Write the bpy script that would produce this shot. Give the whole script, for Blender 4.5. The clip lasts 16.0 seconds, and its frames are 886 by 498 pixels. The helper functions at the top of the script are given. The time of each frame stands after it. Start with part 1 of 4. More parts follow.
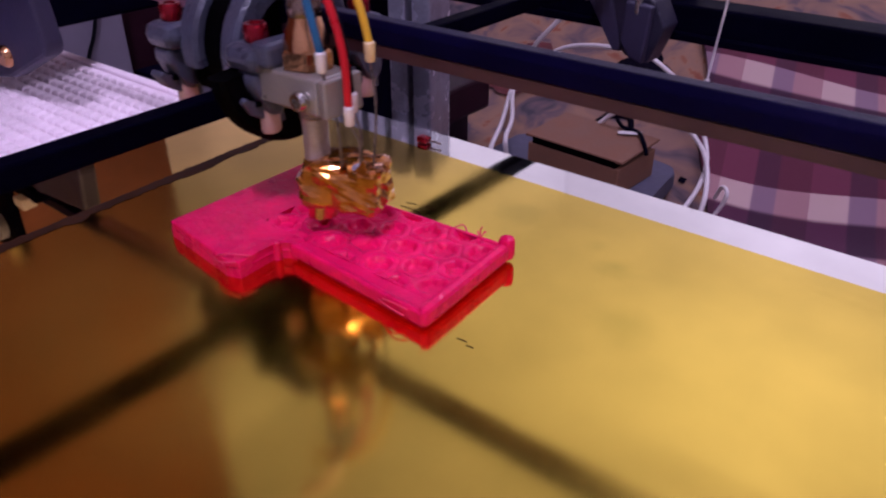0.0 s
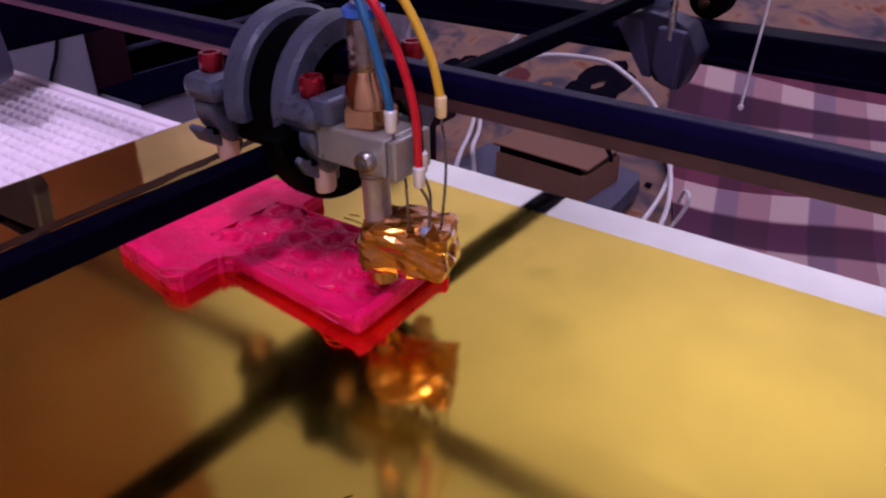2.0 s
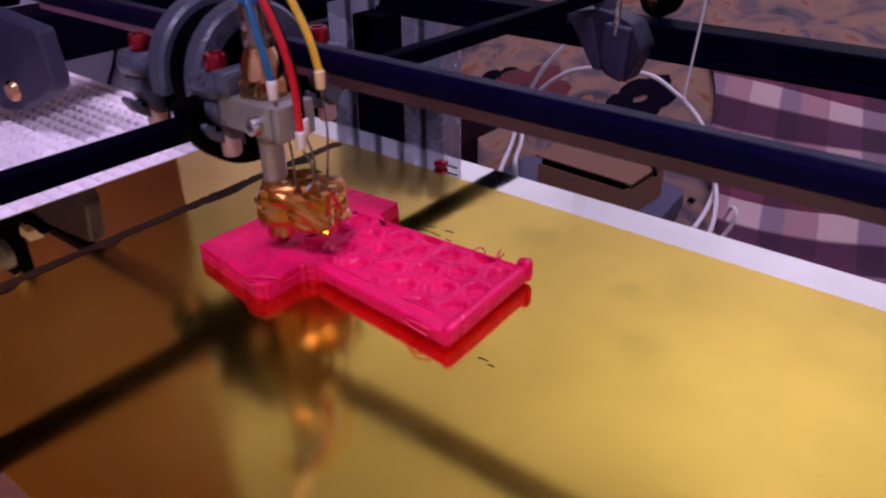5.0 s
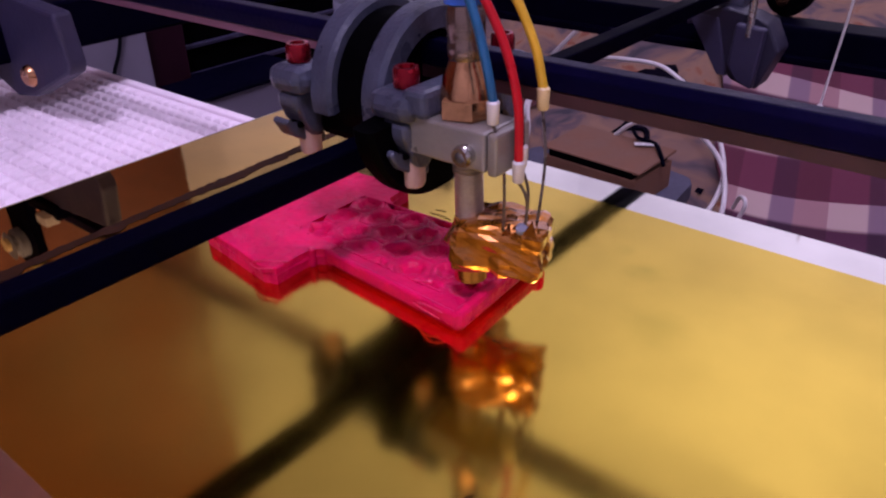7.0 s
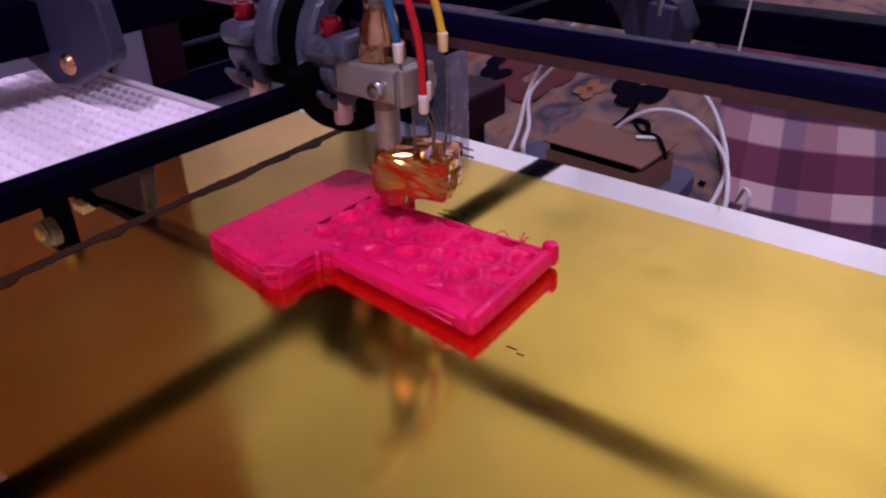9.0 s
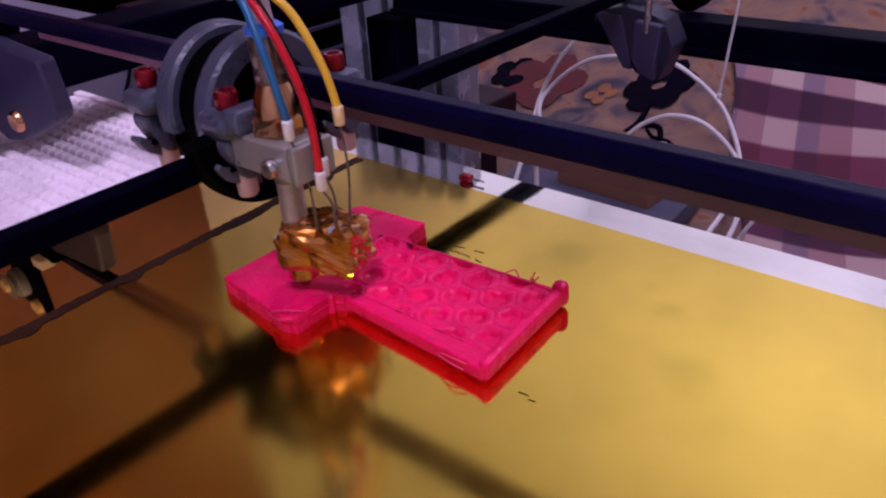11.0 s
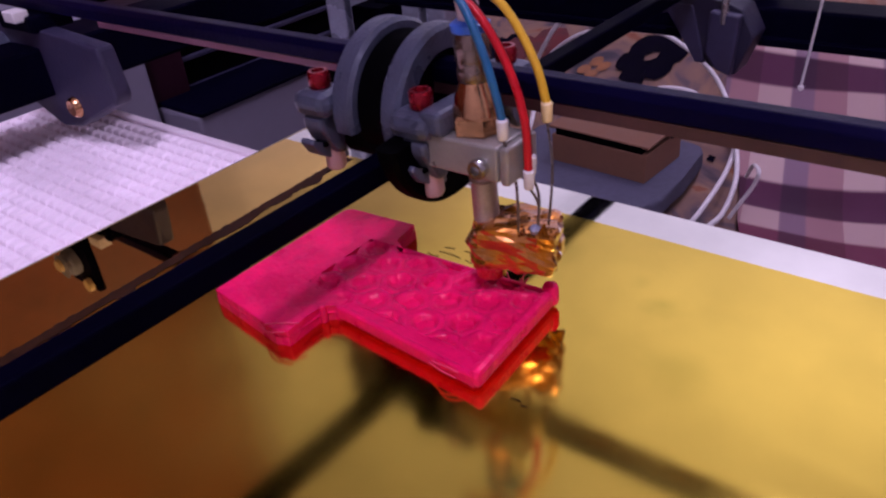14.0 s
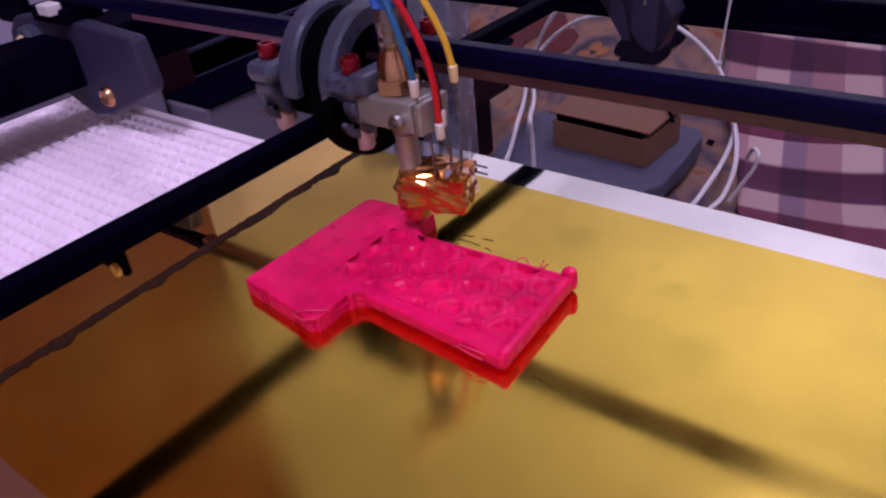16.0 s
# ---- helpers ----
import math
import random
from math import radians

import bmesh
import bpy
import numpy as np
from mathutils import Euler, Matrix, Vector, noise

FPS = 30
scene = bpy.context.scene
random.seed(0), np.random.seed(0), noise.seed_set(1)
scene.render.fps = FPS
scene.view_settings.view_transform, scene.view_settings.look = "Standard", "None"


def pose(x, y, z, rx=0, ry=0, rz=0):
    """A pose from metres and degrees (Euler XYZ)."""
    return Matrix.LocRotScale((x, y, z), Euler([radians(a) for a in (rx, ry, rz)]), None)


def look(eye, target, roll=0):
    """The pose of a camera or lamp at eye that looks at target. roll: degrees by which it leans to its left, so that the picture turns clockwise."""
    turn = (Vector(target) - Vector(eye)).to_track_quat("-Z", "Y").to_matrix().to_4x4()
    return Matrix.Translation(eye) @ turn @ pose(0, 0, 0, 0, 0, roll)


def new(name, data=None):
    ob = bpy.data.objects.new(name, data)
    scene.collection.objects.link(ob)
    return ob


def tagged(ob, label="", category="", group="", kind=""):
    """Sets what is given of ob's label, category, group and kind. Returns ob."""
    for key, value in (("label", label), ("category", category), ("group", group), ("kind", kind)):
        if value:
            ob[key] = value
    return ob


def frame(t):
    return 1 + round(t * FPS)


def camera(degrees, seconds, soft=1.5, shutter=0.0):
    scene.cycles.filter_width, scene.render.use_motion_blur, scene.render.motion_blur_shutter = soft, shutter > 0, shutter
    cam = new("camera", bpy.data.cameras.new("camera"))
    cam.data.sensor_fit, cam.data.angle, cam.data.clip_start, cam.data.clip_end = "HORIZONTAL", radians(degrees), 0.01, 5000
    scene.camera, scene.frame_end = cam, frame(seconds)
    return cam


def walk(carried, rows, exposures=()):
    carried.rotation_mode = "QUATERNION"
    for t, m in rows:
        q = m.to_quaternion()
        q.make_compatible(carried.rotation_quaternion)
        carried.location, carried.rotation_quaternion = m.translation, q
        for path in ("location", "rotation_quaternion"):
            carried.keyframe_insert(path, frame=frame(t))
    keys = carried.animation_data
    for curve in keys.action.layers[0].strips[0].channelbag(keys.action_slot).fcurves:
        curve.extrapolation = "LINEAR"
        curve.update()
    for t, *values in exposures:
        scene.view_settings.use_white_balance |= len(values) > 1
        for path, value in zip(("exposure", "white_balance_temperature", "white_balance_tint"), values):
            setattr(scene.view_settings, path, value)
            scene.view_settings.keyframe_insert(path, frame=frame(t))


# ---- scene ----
cam = camera(60.1, 16.0, soft=2.2, shutter=0.5)
PATH = [
    (0.0, 0.1046, -0.0937, 0.0802, 59.49, 0.03, 38.15),
    (0.5, 0.1017, -0.0933, 0.0815, 59.62, 0.04, 38.17),
    (1.0, 0.1010, -0.0967, 0.0835, 59.71, 0.02, 38.38),
    (1.5, 0.1055, -0.0958, 0.0831, 59.97, 0.68, 36.34),
    (2.0, 0.1155, -0.0926, 0.0833, 60.20, 0.57, 36.25),
    (2.5, 0.1188, -0.0945, 0.0845, 60.70, 0.74, 36.52),
    (3.0, 0.1209, -0.0941, 0.0840, 60.87, 0.99, 36.87),
    (5.5, 0.1036, -0.1009, 0.0828, 61.13, 0.57, 38.97),
    (6.0, 0.1050, -0.1025, 0.0801, 61.30, 0.95, 39.29),
    (6.5, 0.1025, -0.1004, 0.0806, 60.77, 0.30, 39.03),
    (7.0, 0.1037, -0.0985, 0.0798, 60.62, 0.96, 38.78),
    (7.5, 0.1027, -0.0966, 0.0794, 60.62, 0.69, 38.78),
    (8.0, 0.1040, -0.0945, 0.0809, 59.98, 2.02, 38.78),
    (8.5, 0.1020, -0.0953, 0.0801, 60.34, 1.61, 38.39),
    (9.0, 0.0989, -0.0959, 0.0787, 60.20, 1.50, 38.38),
    (11.5, 0.0980, -0.0921, 0.0879, 60.10, 3.33, 38.63),
    (12.0, 0.0969, -0.0909, 0.0877, 59.23, 3.23, 37.15),
    (12.5, 0.1002, -0.0913, 0.0888, 58.82, 4.35, 37.65),
    (13.0, 0.1014, -0.0916, 0.0916, 58.79, 4.72, 37.96),
    (13.5, 0.1015, -0.0909, 0.0929, 58.71, 4.79, 37.90),
    (14.0, 0.0987, -0.0896, 0.0919, 58.33, 5.05, 37.63),
    (14.5, 0.0981, -0.0895, 0.0899, 57.31, 5.78, 37.58),
    (15.0, 0.0969, -0.0899, 0.0887, 56.85, 5.70, 37.56),
    (15.5, 0.0949, -0.0919, 0.0918, 56.99, 5.66, 36.84),
    (16.0, 0.0979, -0.0967, 0.0961, 57.24, 5.59, 37.02),
]
HEAD = [
    (0.0, -0.0000, -0.0000),
    (0.5, -0.0084, -0.0108),
    (1.0, -0.0093, -0.0163),
    (1.1, -0.0085, -0.0155),
    (1.5, 0.0257, -0.0061),
    (1.6, 0.0325, -0.0057),
    (2.0, 0.0332, -0.0008),
    (2.5, 0.0326, -0.0006),
    (3.0, 0.0216, 0.0115),
    (3.2, 0.0142, 0.0114),
    (3.5, 0.0035, 0.0114),
    (3.8, -0.0060, 0.0128),
    (4.1, -0.0090, 0.0190),
    (4.6, -0.0135, 0.0140),
    (5.0, -0.0125, -0.0070),
    (5.3, -0.0099, -0.0146),
    (5.5, -0.0082, -0.0161),
    (6.0, -0.0005, -0.0041),
    (6.5, 0.0175, -0.0037),
    (7.0, 0.0322, -0.0033),
    (7.5, 0.0337, 0.0054),
    (8.0, 0.0324, 0.0141),
    (8.5, 0.0157, 0.0127),
    (9.0, -0.0015, 0.0111),
    (9.2, -0.0030, 0.0111),
    (9.6, -0.0082, 0.0155),
    (10.0, -0.0120, 0.0190),
    (10.5, -0.0138, 0.0030),
    (11.0, -0.0095, -0.0108),
    (11.3, -0.0019, -0.0071),
    (11.5, 0.0028, -0.0054),
    (12.0, 0.0204, -0.0041),
    (12.5, 0.0327, -0.0080),
    (13.0, 0.0341, 0.0078),
    (13.5, 0.0319, 0.0135),
    (14.0, 0.0226, 0.0129),
    (14.5, 0.0145, 0.0119),
    (15.0, 0.0051, 0.0117),
    (15.5, -0.0037, 0.0115),
    (16.0, -0.0068, 0.0180),
]

walk(cam, [(t, pose(x, y, z, rx, ry, rz)) for t, x, y, z, rx, ry, rz in PATH])

# ---- light ----
world = bpy.data.worlds.new("world")
world.use_nodes = True
world.node_tree.nodes["Background"].inputs[0].default_value = (0.5, 0.45, 0.7, 1)
world.node_tree.nodes["Background"].inputs[1].default_value = 0.02
scene.world = world
scene.view_settings.exposure = 0.0


def add_light(name, where, target, watts, size, colour, kind="POINT"):
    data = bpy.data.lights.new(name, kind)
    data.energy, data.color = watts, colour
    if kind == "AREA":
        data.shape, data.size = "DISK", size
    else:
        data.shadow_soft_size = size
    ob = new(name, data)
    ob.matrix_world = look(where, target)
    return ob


add_light("ceiling_lamp", (0.02, 0.98, 1.60), (0.02, 0.60, 0), 6.5, 0.13, (0.97, 0.83, 1.30), "AREA")
add_light("pendant_lamp", (0.46, -0.64, 1.45), (0, 0, 0), 38, 0.09, (0.97, 0.83, 1.30))
# added unseen fill that brightens the far wall and ceiling for the mirror
add_light("wall_fill", (-0.10, 1.95, 0.45), (-0.50, 2.75, 1.65), 15.5, 0.4, (0.96, 0.86, 1.24), "AREA")


# ---- materials ----
def material(name, colour, rough=0.5, metal=0.0, vary=0.15, scale=60.0, bump=0.0, bump_scale=300.0, rough_vary=0.1, **more):
    m = bpy.data.materials.new(name)
    m.use_nodes = True
    nt = m.node_tree
    b = nt.nodes["Principled BSDF"]
    tc = nt.nodes.new("ShaderNodeTexCoord")
    n1 = nt.nodes.new("ShaderNodeTexNoise")
    n1.inputs["Scale"].default_value, n1.inputs["Detail"].default_value = scale, 6
    n2 = nt.nodes.new("ShaderNodeTexNoise")
    n2.inputs["Scale"].default_value, n2.inputs["Detail"].default_value = scale * 7, 3
    add = nt.nodes.new("ShaderNodeMath")
    add.operation = "MULTIPLY_ADD"
    add.inputs[1].default_value = 0.35
    ramp = nt.nodes.new("ShaderNodeMapRange")
    ramp.inputs[1].default_value, ramp.inputs[2].default_value = 0.45, 0.95
    ramp.inputs[3].default_value, ramp.inputs[4].default_value = 1 - vary, 1 + vary
    mix = nt.nodes.new("ShaderNodeVectorMath")
    mix.operation = "SCALE"
    mix.inputs[0].default_value = colour
    rr = nt.nodes.new("ShaderNodeMapRange")
    rr.inputs[3].default_value, rr.inputs[4].default_value = max(0.02, rough - rough_vary), min(1, rough + rough_vary)
    rr.inputs[1].default_value, rr.inputs[2].default_value = 0.3, 0.7
    ln = nt.links.new
    for n in (n1, n2):
        ln(tc.outputs["Object"], n.inputs["Vector"])
    ln(n2.outputs[0], add.inputs[0]), ln(n1.outputs[0], add.inputs[2]), ln(add.outputs[0], ramp.inputs[0])
    ln(ramp.outputs[0], mix.inputs["Scale"]), ln(mix.outputs[0], b.inputs["Base Color"])
    ln(n1.outputs[0], rr.inputs[0]), ln(rr.outputs[0], b.inputs["Roughness"])
    b.inputs["Metallic"].default_value = metal
    if bump:
        n3 = nt.nodes.new("ShaderNodeTexNoise")
        n3.inputs["Scale"].default_value = bump_scale
        bp = nt.nodes.new("ShaderNodeBump")
        bp.inputs["Strength"].default_value, bp.inputs["Distance"].default_value = bump, 0.0005
        ln(tc.outputs["Object"], n3.inputs["Vector"]), ln(n3.outputs[0], bp.inputs["Height"]), ln(bp.outputs[0], b.inputs["Normal"])
    for key, value in more.items():
        b.inputs[key.replace("_", " ")].default_value = value
    return m


BLACK_BAR = material("black_anodised_bar", (0.0006, 0.0005, 0.0045), 0.55, 0.0, 0.3, 40, 0.15, 900, Specular_IOR_Level=0.01)
NAVY_BAR = material("navy_black_bar", (0.0021, 0.0015, 0.016), 0.40, 0.0, 0.3, 40, 0.15, 900, Specular_IOR_Level=0.08, Specular_Tint=(0.5, 0.42, 1.0, 1))
BLACK_FRAME = material("black_painted_frame", (0.0012, 0.0010, 0.006), 0.5, 0.0, 0.3, 30, 0.1, 500, Specular_IOR_Level=0.01)
BLACK_RUBBER = material("black_rubber", (0.0006, 0.0005, 0.001), 0.65, 0.0, 0.3, 200, Specular_IOR_Level=0.02)
GREY_PRINT = material("grey_printed_plastic", (0.046, 0.050, 0.080), 0.34, 0.0, 0.25, 120, 0.35, 1200)
GREY_PLATE = material("grey_plate", (0.021, 0.017, 0.047), 0.5, 0.0, 0.2, 60, 0.2, 700)
DARK_PLATE = material("dark_purple_grey_plate", (0.008, 0.006, 0.022), 0.5, 0.0, 0.25, 60, 0.2, 700)
ARM_GREY = material("pale_arm_metal", (0.30, 0.275, 0.25), 0.35, 0.5, 0.12, 150, 0.2, 900)
STEEL = material("steel", (0.55, 0.54, 0.53), 0.22, 1.0, 0.12, 200, 0.1, 900)
LEAD = material("dark_tinned_lead", (0.16, 0.13, 0.12), 0.3, 0.7, 0.1, 250)
NICKEL = material("dull_nickel", (0.24, 0.17, 0.14), 0.22, 0.85, 0.07, 250, 0.2, 900)
THREAD = material("worn_threaded_steel", (0.42, 0.36, 0.33), 0.4, 0.75, 0.25, 250, 0.3, 900)
BRASS = material("copper_brass", (0.60, 0.31, 0.15), 0.17, 1.0, 0.15, 200, 0.1, 900)
RED_ANOD = material("red_anodised", (0.26, 0.005, 0.016), 0.25, 0.7, 0.15, 200)
BLUE_PLASTIC = material("blue_plastic", (0.03, 0.13, 0.60), 0.35, 0, 0.1, 200)
WIRE_BLUE = material("blue_wire", (0.004, 0.085, 0.20), 0.4, 0, 0.1, 200)
WIRE_RED = material("red_wire", (0.45, 0.003, 0.012), 0.35, 0, 0.1, 200, Specular_IOR_Level=0.3)
WIRE_YELLOW = material("yellow_wire", (0.64, 0.37, 0.02), 0.4, 0, 0.1, 200)
WIRE_BLACK = material("black_wire", (0.002, 0.002, 0.004), 0.5, 0, 0.1, 200, Specular_IOR_Level=0.08)
WHITE_PLASTIC = material("white_plastic", (0.62, 0.58, 0.58), 0.4, 0, 0.08, 200)
CREAM_PLASTIC = material("cream_plastic", (0.68, 0.52, 0.28), 0.4, 0, 0.1, 200)
PTFE = material("pink_white_tube", (0.66, 0.50, 0.54), 0.35, 0, 0.08, 200)
PINK_BUSH = material("pale_pink_bushing", (0.40, 0.27, 0.28), 0.45, 0, 0.1, 200)
# one strip in two colours: pad's bounce light in pink, bed's reflection in brown
STRIP_PINK = material("strip_pad_bounce_tint", (0.14, 0.055, 0.09), 0.5, 0, 0.2, 80)
STRIP_BROWN = material("strip_bed_reflection_tint", (0.045, 0.014, 0.016), 0.5, 0, 0.3, 80)
CARD = material("brown_cardboard", (0.17, 0.075, 0.042), 0.8, 0, 0.12, 40, 0.3, 300)
GREY_BOX = material("pale_grey_card", (0.17, 0.15, 0.20), 0.6, 0, 0.08, 20, 0.1, 200)
DARK_RED = material("dark_red_wood", (0.016, 0.003, 0.008), 0.5, 0, 0.2, 30, Specular_IOR_Level=0.12)
WOOD = material("orange_brown_wood", (0.135, 0.030, 0.007), 0.45, 0, 0.3, 6, 0.2, 60)
WALL_WHITE = material("off_white_wall", (0.80, 0.78, 0.80), 0.85, 0, 0.04, 3, 0.2, 60)
FLOOR_M = material("dark_floor", (0.16, 0.10, 0.07), 0.5, 0, 0.2, 4)
SHEET_GREY = material("blue_grey_cloth", (0.070, 0.066, 0.105), 0.9, 0, 0.25, 30, 0.5, 400)
GREY_CLOTH = material("grey_sheet_metal", (0.22, 0.23, 0.31), 0.5, 0, 0.15, 30, 0.2, 200)
PINK = material("pink_printed_plastic", (0.80, 0.005, 0.105), 0.30, 0, 0.16, 160, 0.6, 420,
                Subsurface_Weight=0.15, Subsurface_Radius=(0.004, 0.0006, 0.001), Subsurface_Scale=1.0, Specular_IOR_Level=0.14)
HAIR = material("pink_thread", (0.75, 0.03, 0.12), 0.4, 0, 0.1, 200)
FOIL = material("crumpled_aluminium", (0.27, 0.275, 0.35), 0.24, 0.4, 0.3, 60, 0.6, 90)


def film_material(name, colour, rough, stains_and_patches=(), smear=1.0):
    """Adhesive film over mirror glass: tinted mirror with smears, matt patches and faint ripples."""
    m = bpy.data.materials.new(name)
    m.use_nodes = True
    nt, ln = m.node_tree, m.node_tree.links.new
    b = nt.nodes["Principled BSDF"]
    tc = nt.nodes.new("ShaderNodeTexCoord")
    n1 = nt.nodes.new("ShaderNodeTexNoise")
    n1.inputs["Scale"].default_value, n1.inputs["Detail"].default_value = 16, 5
    rr = nt.nodes.new("ShaderNodeMapRange")
    rr.inputs[1].default_value, rr.inputs[2].default_value = 0.35, 0.68
    rr.inputs[3].default_value, rr.inputs[4].default_value = rough * 0.45, rough * 1.7
    n2 = nt.nodes.new("ShaderNodeTexNoise")
    n2.inputs["Scale"].default_value, n2.inputs["Detail"].default_value = 45, 8
    cr = nt.nodes.new("ShaderNodeValToRGB")
    cr.color_ramp.elements[0].position, cr.color_ramp.elements[1].position = 0.3, 0.62
    cr.color_ramp.elements[0].color = (*[c * 0.86 for c in colour], 1)
    cr.color_ramp.elements[1].color = (*colour, 1)
    colour_out = cr.outputs[0]
    for sx, sy, size, amount in stains_and_patches:
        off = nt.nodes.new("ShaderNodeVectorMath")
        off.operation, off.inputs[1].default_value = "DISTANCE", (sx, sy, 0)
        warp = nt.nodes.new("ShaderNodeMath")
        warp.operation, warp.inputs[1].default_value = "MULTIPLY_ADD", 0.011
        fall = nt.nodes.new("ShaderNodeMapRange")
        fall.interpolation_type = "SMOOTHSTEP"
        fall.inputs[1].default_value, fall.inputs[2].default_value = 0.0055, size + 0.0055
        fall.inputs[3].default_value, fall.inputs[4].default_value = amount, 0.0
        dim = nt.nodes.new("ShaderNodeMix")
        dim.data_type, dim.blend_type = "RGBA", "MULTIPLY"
        # broad patches get a browner tint than the small stains
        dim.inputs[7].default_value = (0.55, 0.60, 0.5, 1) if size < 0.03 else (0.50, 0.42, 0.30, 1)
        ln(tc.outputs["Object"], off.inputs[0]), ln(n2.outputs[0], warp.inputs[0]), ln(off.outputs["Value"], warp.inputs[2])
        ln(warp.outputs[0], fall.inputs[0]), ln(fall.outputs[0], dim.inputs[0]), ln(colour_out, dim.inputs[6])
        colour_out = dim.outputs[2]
    n3 = nt.nodes.new("ShaderNodeTexNoise")
    n3.inputs["Scale"].default_value = 70
    bp = nt.nodes.new("ShaderNodeBump")
    bp.inputs["Strength"].default_value, bp.inputs["Distance"].default_value = 0.05, 0.0004
    for n in (n1, n2, n3):
        ln(tc.outputs["Object"], n.inputs["Vector"])
    sep = nt.nodes.new("ShaderNodeSeparateXYZ")
    wipe = nt.nodes.new("ShaderNodeMapRange")
    wipe.interpolation_type = "SMOOTHSTEP"
    wipe.inputs[1].default_value, wipe.inputs[2].default_value = 0.04, 0.12
    wipe.inputs[3].default_value, wipe.inputs[4].default_value = smear, 1.0
    gloss = nt.nodes.new("ShaderNodeMath")
    gloss.operation = "MULTIPLY"
    ln(tc.outputs["Object"], sep.inputs[0]), ln(sep.outputs[0], wipe.inputs[0]), ln(wipe.outputs[0], gloss.inputs[1])
    ln(n1.outputs[0], rr.inputs[0]), ln(rr.outputs[0], gloss.inputs[0]), ln(gloss.outputs[0], b.inputs["Roughness"])
    ln(n2.outputs[0], cr.inputs[0]), ln(colour_out, b.inputs["Base Color"])
    ln(n3.outputs[0], bp.inputs["Height"]), ln(bp.outputs[0], b.inputs["Normal"])
    b.inputs["Metallic"].default_value = 1.0
    return m


# four small stains, then two broad brownish patches behind the print
KAPTON = film_material("yellow_film_on_mirror", (0.91, 0.66, 0.098), 0.085,
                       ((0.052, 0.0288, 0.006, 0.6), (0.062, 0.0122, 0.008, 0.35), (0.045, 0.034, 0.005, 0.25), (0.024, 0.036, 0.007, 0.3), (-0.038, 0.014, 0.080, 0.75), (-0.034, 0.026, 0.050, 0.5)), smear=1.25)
CLEAN_KAPTON = film_material("clean_yellow_film_on_mirror", (0.86, 0.56, 0.13), 0.03)
MIRROR = film_material("bare_mirror", (0.97, 0.96, 0.86), 0.045)
SEAM = material("brown_grime", (0.030, 0.011, 0.005), 0.6, 0.1, 0.6, 500, Specular_IOR_Level=0.1)
GLASS_EDGE = material("mirror_glass_edge", (0.25, 0.20, 0.10), 0.2, 0, 0.2, 100)


def wrap_material():
    """Amber film wrapped round metal."""
    m = material("amber_film_wrap", (0.50, 0.17, 0.015), 0.13, 0.75, 0.3, 90, 0.4, 200)
    b = m.node_tree.nodes["Principled BSDF"]
    for n in m.node_tree.nodes:
        if n.type == "BUMP":
            n.inputs["Distance"].default_value = 0.0005
    b.inputs["Coat Weight"].default_value = 1.0
    b.inputs["Coat Roughness"].default_value = 0.06
    return m


WRAP = wrap_material()


